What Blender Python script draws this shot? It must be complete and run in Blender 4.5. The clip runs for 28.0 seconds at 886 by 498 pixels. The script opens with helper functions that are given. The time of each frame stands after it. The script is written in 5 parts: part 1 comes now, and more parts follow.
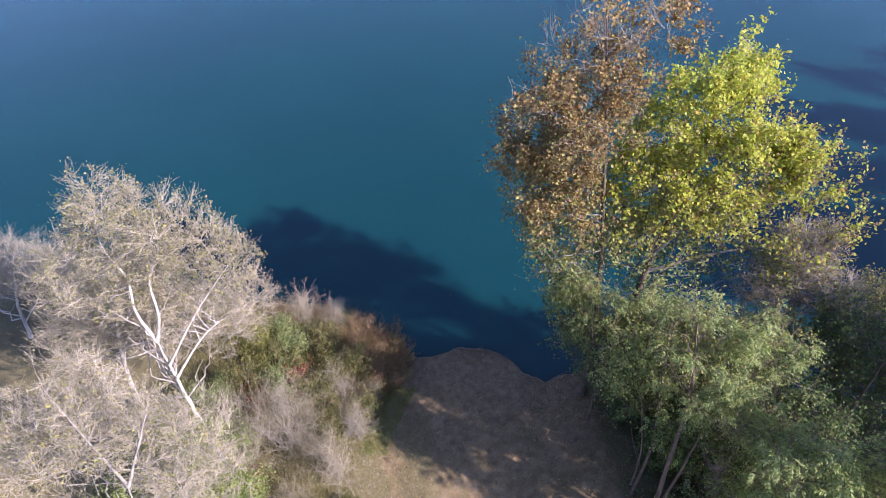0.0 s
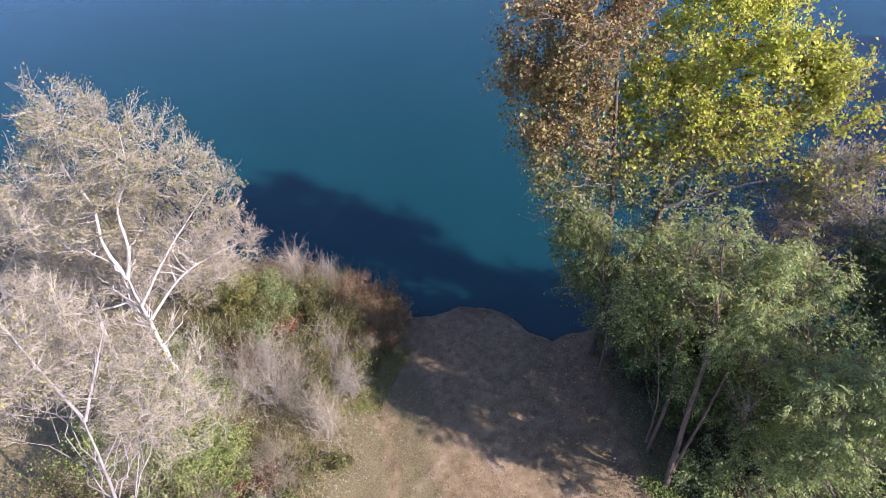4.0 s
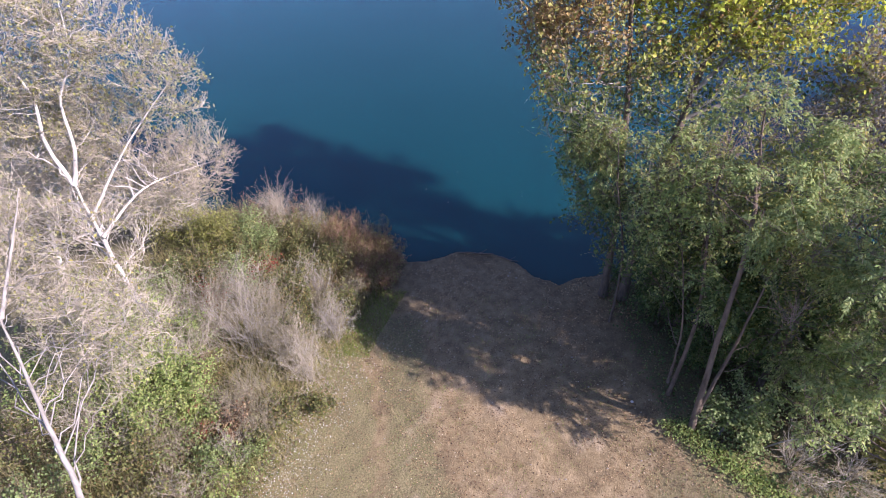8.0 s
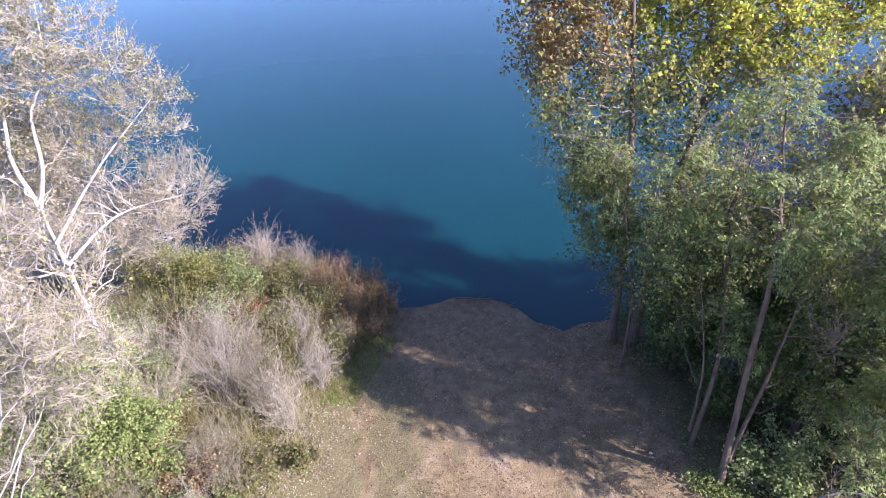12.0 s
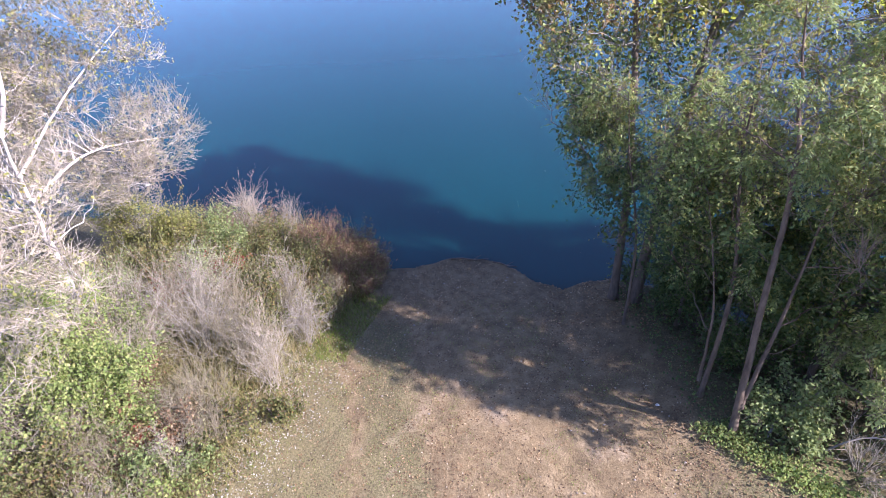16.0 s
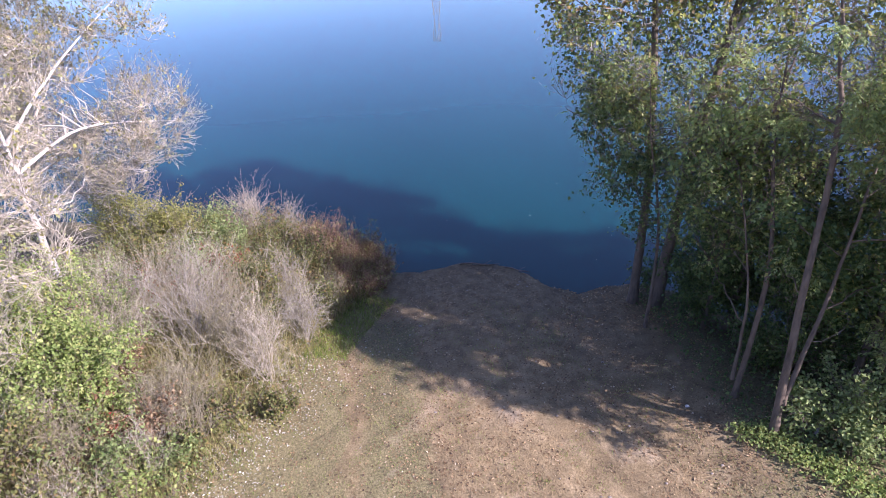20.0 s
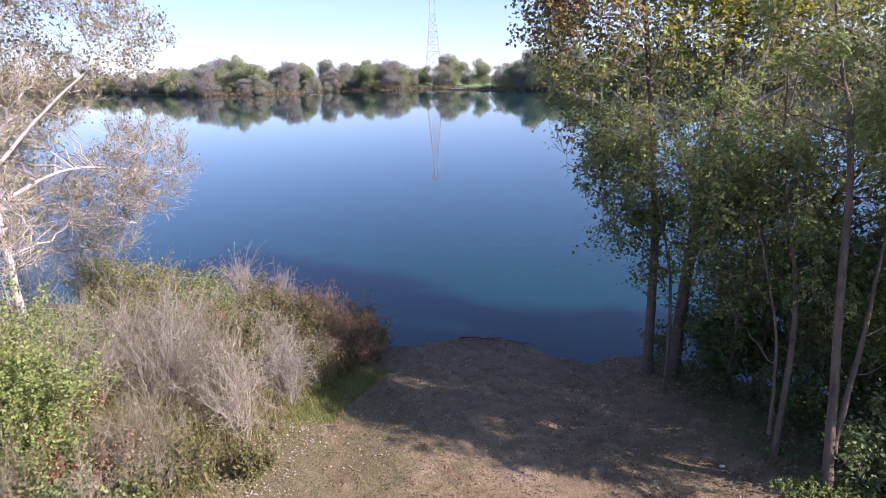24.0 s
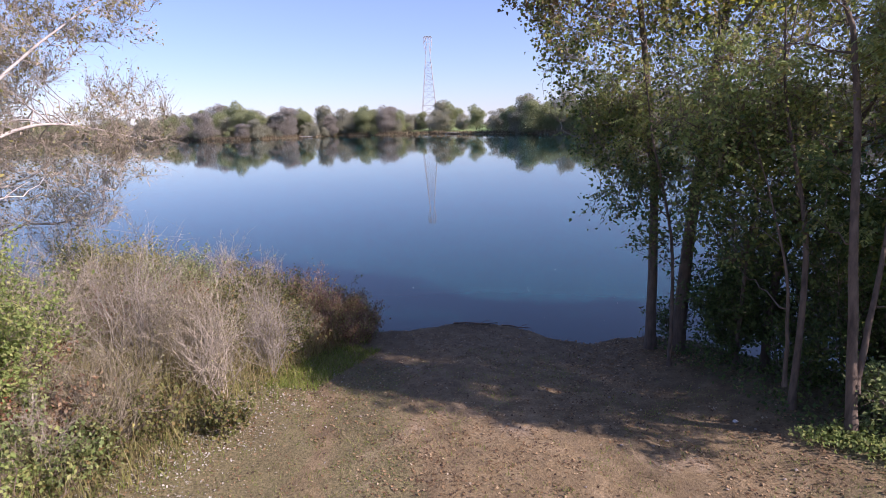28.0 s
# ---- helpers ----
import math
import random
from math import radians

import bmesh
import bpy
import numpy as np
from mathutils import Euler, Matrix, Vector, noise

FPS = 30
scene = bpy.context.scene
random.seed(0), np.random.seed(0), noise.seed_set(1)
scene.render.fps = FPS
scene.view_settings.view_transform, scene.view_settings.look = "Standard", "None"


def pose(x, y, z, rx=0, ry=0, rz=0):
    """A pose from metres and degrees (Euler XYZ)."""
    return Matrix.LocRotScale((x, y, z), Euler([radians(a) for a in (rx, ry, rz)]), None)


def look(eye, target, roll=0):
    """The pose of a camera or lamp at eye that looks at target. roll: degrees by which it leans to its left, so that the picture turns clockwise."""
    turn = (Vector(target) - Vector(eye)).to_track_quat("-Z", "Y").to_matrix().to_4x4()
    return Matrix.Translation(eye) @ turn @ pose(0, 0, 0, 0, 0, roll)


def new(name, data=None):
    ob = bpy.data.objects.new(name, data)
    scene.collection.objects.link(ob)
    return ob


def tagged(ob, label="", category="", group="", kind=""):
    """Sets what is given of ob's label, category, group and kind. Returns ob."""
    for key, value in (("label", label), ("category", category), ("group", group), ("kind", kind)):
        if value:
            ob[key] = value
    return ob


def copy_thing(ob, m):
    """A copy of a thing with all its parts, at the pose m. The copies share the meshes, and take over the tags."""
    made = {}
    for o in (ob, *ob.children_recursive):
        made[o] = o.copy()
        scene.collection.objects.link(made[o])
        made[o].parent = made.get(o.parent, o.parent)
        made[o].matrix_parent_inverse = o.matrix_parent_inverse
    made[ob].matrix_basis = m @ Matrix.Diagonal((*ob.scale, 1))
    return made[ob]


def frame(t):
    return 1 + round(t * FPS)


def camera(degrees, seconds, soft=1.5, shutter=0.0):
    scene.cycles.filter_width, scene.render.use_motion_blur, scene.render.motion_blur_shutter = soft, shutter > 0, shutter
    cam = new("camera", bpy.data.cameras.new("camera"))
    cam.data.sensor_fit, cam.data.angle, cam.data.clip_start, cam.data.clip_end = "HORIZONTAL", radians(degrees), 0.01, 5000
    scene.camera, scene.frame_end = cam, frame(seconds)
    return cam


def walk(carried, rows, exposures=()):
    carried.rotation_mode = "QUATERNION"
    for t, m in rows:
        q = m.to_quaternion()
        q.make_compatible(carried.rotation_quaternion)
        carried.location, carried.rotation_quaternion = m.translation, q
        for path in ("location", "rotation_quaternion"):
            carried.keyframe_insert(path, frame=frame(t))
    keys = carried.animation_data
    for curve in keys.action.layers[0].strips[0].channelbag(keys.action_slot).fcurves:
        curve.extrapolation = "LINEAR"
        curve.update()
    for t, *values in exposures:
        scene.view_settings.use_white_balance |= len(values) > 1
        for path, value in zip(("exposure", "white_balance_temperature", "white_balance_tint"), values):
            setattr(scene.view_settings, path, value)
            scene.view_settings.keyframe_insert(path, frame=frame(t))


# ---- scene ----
cam = camera(74.2, 28.0, soft=0.65)
PATH = [
    (0, (-0.022, -12.919, 17.946), (-0.113, -11.458, 16.582), -1.5),
    (0.5, (-0.002, -12.962, 17.563), (-0.097, -11.5, 16.202), -1.6),
    (1, (0.036, -13.004, 17.241), (-0.062, -11.539, 15.882), -1.7),
    (1.5, (0.053, -13.051, 16.788), (-0.046, -11.582, 15.434), -1.7),
    (2, (0.043, -13.059, 16.403), (-0.056, -11.592, 15.048), -1.7),
    (2.5, (0.087, -13.114, 16.082), (-0.02, -11.646, 14.728), -1.9),
    (3, (0.079, -13.158, 15.921), (-0.027, -11.689, 14.568), -1.9),
    (3.5, (0.081, -13.193, 15.811), (-0.022, -11.723, 14.459), -1.9),
    (5.5, (0.136, -13.181, 14.715), (0.035, -11.706, 13.368), -2.0),
    (6, (0.12, -13.211, 14.211), (0.022, -11.734, 12.867), -1.9),
    (6.5, (0.164, -13.272, 13.696), (0.06, -11.791, 12.356), -2.0),
    (7, (0.223, -13.299, 13.349), (0.114, -11.82, 12.007), -2.2),
    (7.5, (0.288, -13.342, 13.003), (0.171, -11.858, 11.667), -2.4),
    (8, (0.308, -13.337, 12.765), (0.188, -11.85, 11.433), -2.5),
    (8.5, (0.315, -13.359, 12.498), (0.194, -11.821, 11.225), -2.4),
    (9, (0.256, -13.382, 12.313), (0.139, -11.79, 11.108), -2.3),
    (9.5, (0.233, -13.38, 12.111), (0.118, -11.741, 10.972), -2.2),
    (10, (0.21, -13.339, 11.958), (0.097, -11.687, 10.836), -2.1),
    (10.5, (0.228, -13.269, 11.813), (0.113, -11.618, 10.691), -2.1),
    (11, (0.189, -13.226, 11.664), (0.08, -11.574, 10.541), -1.9),
    (11.5, (0.237, -13.183, 11.505), (0.126, -11.533, 10.38), -2.0),
    (12, (0.213, -13.156, 11.343), (0.11, -11.509, 10.213), -1.9),
    (12.5, (0.237, -13.15, 11.151), (0.137, -11.502, 10.022), -1.9),
    (14.5, (0.335, -13.125, 10.402), (0.241, -11.481, 9.266), -2.2),
    (15, (0.371, -13.154, 10.217), (0.273, -11.51, 9.082), -2.2),
    (15.5, (0.325, -13.199, 10.041), (0.23, -11.552, 8.911), -2.1),
    (16, (0.257, -13.225, 9.866), (0.165, -11.575, 8.739), -1.9),
    (16.5, (0.233, -13.204, 9.75), (0.139, -11.555, 8.622), -1.9),
    (17, (0.223, -13.196, 9.577), (0.128, -11.529, 8.475), -1.8),
    (17.5, (0.207, -13.2, 9.399), (0.113, -11.508, 8.336), -1.7),
    (18, (0.187, -13.195, 9.255), (0.091, -11.496, 8.204), -1.6),
    (18.5, (0.166, -13.19, 9.066), (0.066, -11.491, 8.015), -1.7),
    (19, (0.142, -13.176, 8.856), (0.038, -11.48, 7.801), -1.7),
    (19.5, (0.137, -13.182, 8.645), (0.028, -11.487, 7.587), -1.7),
    (20, (0.162, -13.201, 8.39), (0.048, -11.467, 7.401), -1.6),
    (20.5, (0.15, -13.249, 8.15), (0.039, -11.459, 7.264), -1.5),
    (21, (0.119, -13.324, 7.883), (0.017, -11.478, 7.121), -1.2),
    (21.5, (0.132, -13.354, 7.666), (0.033, -11.456, 7.044), -1.2),
    (23.5, (0.154, -13.304, 6.761), (0.051, -11.389, 6.194), -1.3),
    (24, (0.116, -13.273, 6.529), (0.007, -11.359, 5.961), -1.3),
    (24.5, (0.094, -13.255, 6.309), (-0.016, -11.341, 5.74), -1.3),
    (25, (0.107, -13.224, 6.083), (-0.003, -11.311, 5.511), -1.4),
    (25.5, (0.114, -13.212, 5.867), (0.006, -11.297, 5.301), -1.3),
    (26, (0.138, -13.189, 5.634), (0.031, -11.266, 5.092), -1.3),
    (26.5, (0.15, -13.215, 5.457), (0.044, -11.272, 4.995), -1.4),
    (27, (0.152, -13.225, 5.234), (0.05, -11.272, 4.818), -1.4),
    (27.5, (0.16, -13.202, 5.041), (0.063, -11.248, 4.623), -1.4),
    (28, (0.165, -13.188, 4.832), (0.07, -11.235, 4.414), -1.4),
]
walk(cam, [(t, look(eye, target, roll)) for t, eye, target, roll in PATH],
     exposures=[(0, 1.30, 5870, 30), (7.5, 1.30, 5870, 30), (10, 1.54, 5690, 30), (12.5, 1.61, 5660, 30), (16, 1.62, 5660, 30), (17.5, 1.56, 5730, 31), (20, 1.44, 5750, 31), (21.5, 1.33, 5850, 31), (24, 1.13, 5950, 32), (25, 1.09, 6000, 32), (26, 1.08, 6100, 33), (27, 0.87, 6150, 33), (28, 0.78, 6200, 34)])

# ---------------- world, sun ----------------
SUN_EL, SUN_TO = radians(33), Vector((0.924, -0.382, 0)).normalized()
sun_dir = Vector((SUN_TO.x * math.cos(SUN_EL), SUN_TO.y * math.cos(SUN_EL), math.sin(SUN_EL)))
sun = new("sun", bpy.data.lights.new("sun", "SUN"))
sun.data.energy, sun.data.angle, sun.data.color = 5.0, radians(0.6), (1.0, 0.93, 0.83)
sun.matrix_world = look(sun_dir * 60, (0, 0, 0))
world = bpy.data.worlds.new("sky")
scene.world = world
world.use_nodes = True
wn = world.node_tree
sky = wn.nodes.new("ShaderNodeTexSky")
sky.sky_type, sky.sun_disc = "NISHITA", False
sky.sun_elevation, sky.sun_rotation = SUN_EL, math.atan2(SUN_TO.x, SUN_TO.y)
sky.air_density, sky.dust_density, sky.ozone_density = 1.0, 0.2, 5.2
# a thin even veil of high haze over the whole sky
veil = wn.nodes.new("ShaderNodeMix")
veil.data_type = "RGBA"
veil.inputs[0].default_value = 0.28
veil.inputs[7].default_value = (2.6, 3.2, 5.4, 1)
wn.links.new(sky.outputs[0], veil.inputs[6])
wn.links.new(veil.outputs[2], wn.nodes["Background"].inputs[0])
wn.nodes["Background"].inputs[1].default_value = 0.102

# ---------------- materials ----------------
WATER_Z = -0.2


def nodes_of(name):
    m = bpy.data.materials.new(name)
    m.use_nodes = True
    nt = m.node_tree
    return m, nt, nt.nodes["Principled BSDF"]


def ramp(nt, fac, stops):
    r = nt.nodes.new("ShaderNodeValToRGB")
    while len(r.color_ramp.elements) < len(stops):
        r.color_ramp.elements.new(0.5)
    for e, (p, c) in zip(r.color_ramp.elements, stops):
        e.position, e.color = p, (*c, 1)
    nt.links.new(fac, r.inputs[0])
    return r.outputs[0]


def noise_tex(nt, scale, detail=5.0, rough=0.6, stretch=None):
    c = nt.nodes.new("ShaderNodeTexCoord")
    n = nt.nodes.new("ShaderNodeTexNoise")
    n.inputs["Scale"].default_value, n.inputs["Detail"].default_value, n.inputs["Roughness"].default_value = scale, detail, rough
    src = c.outputs["Object"]
    if stretch:
        mp = nt.nodes.new("ShaderNodeMapping")
        mp.inputs["Scale"].default_value = stretch
        nt.links.new(src, mp.inputs[0])
        src = mp.outputs[0]
    nt.links.new(src, n.inputs["Vector"])
    return n.outputs["Fac"]


def mixc(nt, fac, a, b, mode="MIX"):
    m = nt.nodes.new("ShaderNodeMix")
    m.data_type, m.blend_type = "RGBA", mode
    for sock, v in ((m.inputs[0], fac), (m.inputs[6], a), (m.inputs[7], b)):
        if isinstance(v, (int, float)):
            sock.default_value = v
        elif isinstance(v, tuple):
            sock.default_value = (*v, 1)
        else:
            nt.links.new(v, sock)
    return m.outputs[2]


def bump(nt, bsdf, height, strength, distance):
    b = nt.nodes.new("ShaderNodeBump")
    b.inputs["Strength"].default_value, b.inputs["Distance"].default_value = strength, distance
    nt.links.new(height, b.inputs["Height"])
    nt.links.new(b.outputs[0], bsdf.inputs["Normal"])


def leaf_material(name, stops, translucent=0.35, rough=0.55):
    """Foliage: each leaf takes its own tint, light shines through the blade."""
    m, nt, p = nodes_of(name)
    g = nt.nodes.new("ShaderNodeNewGeometry")
    col = ramp(nt, g.outputs["Random Per Island"], stops)
    n = noise_tex(nt, 0.9, 3)
    col = mixc(nt, 0.55, col, ramp(nt, n, [(0.3, (0.62, 0.6, 0.55)), (0.7, (1.15, 1.15, 1.1))]), "MULTIPLY")
    nt.links.new(col, p.inputs["Base Color"])
    p.inputs["Roughness"].default_value = rough
    p.inputs["Specular IOR Level"].default_value = 0.22
    t = nt.nodes.new("ShaderNodeBsdfTranslucent")
    nt.links.new(col, t.inputs[0])
    mx = nt.nodes.new("ShaderNodeMixShader")
    mx.inputs[0].default_value = translucent
    nt.links.new(p.outputs[0], mx.inputs[1])
    nt.links.new(t.outputs[0], mx.inputs[2])
    nt.links.new(mx.outputs[0], nt.nodes["Material Output"].inputs[0])
    return m


def bark_material(name, dark, light, scale=9.0, depth=0.02):
    m, nt, p = nodes_of(name)
    n = noise_tex(nt, scale, 6, 0.65, (1, 1, 0.25))
    n2 = noise_tex(nt, 1.6, 3)
    col = ramp(nt, n, [(0.3, dark), (0.62, light)])
    col = mixc(nt, 0.5, col, ramp(nt, n2, [(0.35, (0.7, 0.68, 0.64)), (0.65, (1.1, 1.1, 1.08))]), "MULTIPLY")
    nt.links.new(col, p.inputs["Base Color"])
    p.inputs["Roughness"].default_value = 0.85
    bump(nt, p, n, 0.6, depth)
    return m


MAT = {}
MAT["bark_white"] = bark_material("bark_white", (0.27, 0.235, 0.20), (0.55, 0.50, 0.45), 6)
MAT["bark_grey"] = bark_material("bark_grey", (0.10, 0.08, 0.065), (0.25, 0.21, 0.175), 12)
MAT["bark_ash"] = bark_material("bark_ash", (0.06, 0.042, 0.03), (0.16, 0.115, 0.08), 12)
MAT["bark_poplar"] = bark_material("bark_poplar", (0.13, 0.11, 0.092), (0.36, 0.33, 0.295), 8)
MAT["bark_pale"] = bark_material("bark_pale", (0.16, 0.14, 0.12), (0.35, 0.315, 0.28), 7)
MAT["bark_brown"] = bark_material("bark_brown", (0.055, 0.042, 0.032), (0.15, 0.11, 0.08), 12)
MAT["twig_pale"] = bark_material("twig_pale", (0.265, 0.220, 0.162), (0.465, 0.40, 0.305), 20, 0.004)
MAT["twig_mauve"] = bark_material("twig_mauve", (0.19, 0.165, 0.128), (0.40, 0.35, 0.285), 20, 0.004)
MAT["twig_tan"] = bark_material("twig_tan", (0.15, 0.128, 0.08), (0.32, 0.27, 0.18), 20, 0.004)
MAT["twig_rust"] = bark_material("twig_rust", (0.13, 0.07, 0.05), (0.32, 0.19, 0.13), 20, 0.004)
MAT["twig_brown"] = bark_material("twig_brown", (0.10, 0.06, 0.055), (0.23, 0.175, 0.13), 20, 0.004)
MAT["leaf_yellow"] = leaf_material("leaf_yellow", [(0.0, (0.36, 0.39, 0.06)), (0.35, (0.53, 0.55, 0.08)), (0.7, (0.47, 0.55, 0.09)), (0.93, (0.70, 0.64, 0.13)), (1.0, (0.62, 0.36, 0.07))], 0.55)
MAT["leaf_amber"] = leaf_material("leaf_amber", [(0.0, (0.22, 0.13, 0.06)), (0.4, (0.32, 0.20, 0.085)), (0.75, (0.43, 0.30, 0.12)), (1.0, (0.40, 0.39, 0.11))], 0.4)
MAT["leaf_brown"] = leaf_material("leaf_brown", [(0.0, (0.12, 0.085, 0.045)), (0.5, (0.21, 0.155, 0.08)), (0.85, (0.30, 0.25, 0.10)), (1.0, (0.38, 0.35, 0.12))], 0.35)
MAT["leaf_olive"] = leaf_material("leaf_olive", [(0.0, (0.18, 0.19, 0.055)), (0.5, (0.29, 0.30, 0.09)), (0.85, (0.38, 0.36, 0.11)), (1.0, (0.44, 0.38, 0.12))], 0.5)
MAT["leaf_green"] = leaf_material("leaf_green", [(0.0, (0.15, 0.20, 0.07)), (0.5, (0.27, 0.34, 0.125)), (0.9, (0.38, 0.44, 0.18)), (1.0, (0.47, 0.47, 0.18))], 0.5)
MAT["leaf_lime"] = leaf_material("leaf_lime", [(0.0, (0.20, 0.27, 0.08)), (0.6, (0.34, 0.42, 0.13)), (1.0, (0.50, 0.50, 0.19))], 0.5)
MAT["leaf_dry"] = leaf_material("leaf_dry", [(0.0, (0.20, 0.18, 0.11)), (0.5, (0.31, 0.29, 0.16)), (0.88, (0.33, 0.32, 0.15)), (1.0, (0.46, 0.40, 0.10))], 0.35)
MAT["leaf_weed"] = leaf_material("leaf_weed", [(0.0, (0.09, 0.10, 0.03)), (0.5, (0.16, 0.17, 0.055)), (0.85, (0.24, 0.22, 0.08)), (1.0, (0.28, 0.17, 0.07))], 0.35)
MAT["leaf_red"] = leaf_material("leaf_red", [(0.0, (0.16, 0.03, 0.025)), (0.6, (0.30, 0.06, 0.04)), (1.0, (0.36, 0.14, 0.06))], 0.35)
MAT["leaf_rust"] = leaf_material("leaf_rust", [(0.0, (0.13, 0.07, 0.04)), (0.6, (0.28, 0.165, 0.09)), (1.0, (0.44, 0.32, 0.19))], 0.35)
MAT["grass_dry"] = leaf_material("grass_dry", [(0.0, (0.20, 0.16, 0.07)), (0.5, (0.34, 0.28, 0.14)), (1.0, (0.30, 0.30, 0.09))], 0.3)
MAT["grass_green"] = leaf_material("grass_green", [(0.0, (0.12, 0.17, 0.03)), (0.6, (0.20, 0.25, 0.05)), (1.0, (0.34, 0.33, 0.10))], 0.3)
MAT["grass_moss"] = leaf_material("grass_moss", [(0.0, (0.12, 0.18, 0.035)), (0.6, (0.22, 0.29, 0.06)), (1.0, (0.32, 0.34, 0.09))], 0.3)
MAT["litter"] = leaf_material("litter", [(0.0, (0.07, 0.045, 0.03)), (0.35, (0.17, 0.10, 0.05)), (0.75, (0.30, 0.195, 0.10)), (0.97, (0.38, 0.28, 0.16)), (1.0, (0.46, 0.39, 0.28))], 0.1)
MAT["litter_pale"] = leaf_material("litter_pale", [(0.0, (0.26, 0.22, 0.14)), (0.5, (0.38, 0.35, 0.27)), (1.0, (0.52, 0.49, 0.42))], 0.1)
# dark green leaves, also used to put shade into foliage colour
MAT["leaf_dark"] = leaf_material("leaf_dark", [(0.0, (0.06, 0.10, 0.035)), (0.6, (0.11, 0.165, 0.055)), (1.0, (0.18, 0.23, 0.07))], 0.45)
MAT["grass_far"] = leaf_material("grass_far", [(0.0, (0.12, 0.09, 0.055)), (0.6, (0.21, 0.165, 0.105)), (1.0, (0.28, 0.24, 0.15))], 0.2)
MAT["stone"] = bark_material("stone", (0.34, 0.32, 0.29), (0.58, 0.55, 0.51), 14, 0.01)
MAT["pebble"] = bark_material("pebble", (0.15, 0.12, 0.09), (0.30, 0.25, 0.20), 14, 0.01)
MAT["planks"] = bark_material("planks", (0.42, 0.39, 0.35), (0.62, 0.59, 0.54), 6, 0.01)
MAT["steel"] = bark_material("steel", (0.30, 0.29, 0.29), (0.42, 0.40, 0.40), 3, 0.002)
# far foliage lightened: distance haze painted into the base colour
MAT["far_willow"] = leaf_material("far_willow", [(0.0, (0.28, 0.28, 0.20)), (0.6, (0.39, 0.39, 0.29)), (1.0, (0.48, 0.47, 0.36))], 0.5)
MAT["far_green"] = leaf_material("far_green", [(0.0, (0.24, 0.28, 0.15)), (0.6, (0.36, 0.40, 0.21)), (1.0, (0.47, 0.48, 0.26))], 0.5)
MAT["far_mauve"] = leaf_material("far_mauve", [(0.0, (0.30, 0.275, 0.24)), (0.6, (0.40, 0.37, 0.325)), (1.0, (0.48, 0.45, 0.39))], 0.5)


def water_material():
    m, nt, p = nodes_of("lake_water")
    n = noise_tex(nt, 0.05, 3)
    nt.links.new(ramp(nt, n, [(0.3, (0.0022, 0.0290, 0.0355)), (0.7, (0.0032, 0.0365, 0.0415))]), p.inputs["Base Color"])
    p.inputs["Roughness"].default_value = 0.03
    p.inputs["IOR"].default_value = 1.30
    p.subsurface_method = "BURLEY"
    p.inputs["Subsurface Weight"].default_value = 1.0
    p.inputs["Subsurface Radius"].default_value = (0.25, 0.7, 0.8)
    p.inputs["Subsurface Scale"].default_value = 1.3
    w = noise_tex(nt, 1.3, 3, 0.5, (1, 1.6, 1))
    bump(nt, p, w, 0.05, 0.02)
    return m


def ground_material():
    m, nt, p = nodes_of("earth")
    big, mid, fine = noise_tex(nt, 0.45, 5), noise_tex(nt, 3.2, 6, 0.65), noise_tex(nt, 26, 5, 0.7)
    earth = ramp(nt, mid, [(0.28, (0.132, 0.091, 0.045)), (0.5, (0.232, 0.166, 0.082)), (0.72, (0.335, 0.247, 0.135))])
    grass = ramp(nt, fine, [(0.3, (0.115, 0.102, 0.04)), (0.7, (0.22, 0.183, 0.085))])
    g = nt.nodes.new("ShaderNodeAttribute")
    g.attribute_name = "grass"
    addn = nt.nodes.new("ShaderNodeMath")
    addn.operation = "MULTIPLY_ADD"
    nt.links.new(g.outputs["Fac"], addn.inputs[0])
    addn.inputs[1].default_value = 1.3
    nt.links.new(big, addn.inputs[2])
    mask = ramp(nt, addn.outputs[0], [(0.78, (0, 0, 0)), (1.15, (0.75, 0.85, 0.85))])
    col = mixc(nt, mask, earth, grass)
    lw = nt.nodes.new("ShaderNodeAttribute")
    lw.attribute_name = "lawn"
    col = mixc(nt, lw.outputs["Fac"], col, ramp(nt, big, [(0.3, (0.16, 0.25, 0.06)), (0.7, (0.26, 0.36, 0.10))]))
    s = nt.nodes.new("ShaderNodeAttribute")
    s.attribute_name = "sand"
    sand = ramp(nt, mid, [(0.3, (0.32, 0.235, 0.15)), (0.7, (0.44, 0.34, 0.235))])
    col = mixc(nt, s.outputs["Fac"], col, sand)
    col = mixc(nt, 0.6, col, ramp(nt, fine, [(0.35, (0.5, 0.48, 0.45)), (0.65, (1.25, 1.25, 1.25))]), "MULTIPLY")
    # wet soil at the waterline, with shade painted in inland and under the trees
    wet_and_shade = nt.nodes.new("ShaderNodeAttribute")
    wet_and_shade.attribute_name = "wet_and_shade"
    col = mixc(nt, wet_and_shade.outputs["Fac"], col, mixc(nt, 1.0, col, (0.45, 0.45, 0.47), "MULTIPLY"))
    nt.links.new(col, p.inputs["Base Color"])
    p.inputs["Roughness"].default_value = 0.95
    bump(nt, p, fine, 0.9, 0.04)
    return m


MAT["water"], MAT["earth"] = water_material(), ground_material()

# ---------------- mesh helpers ----------------
rng = np.random.default_rng(7)


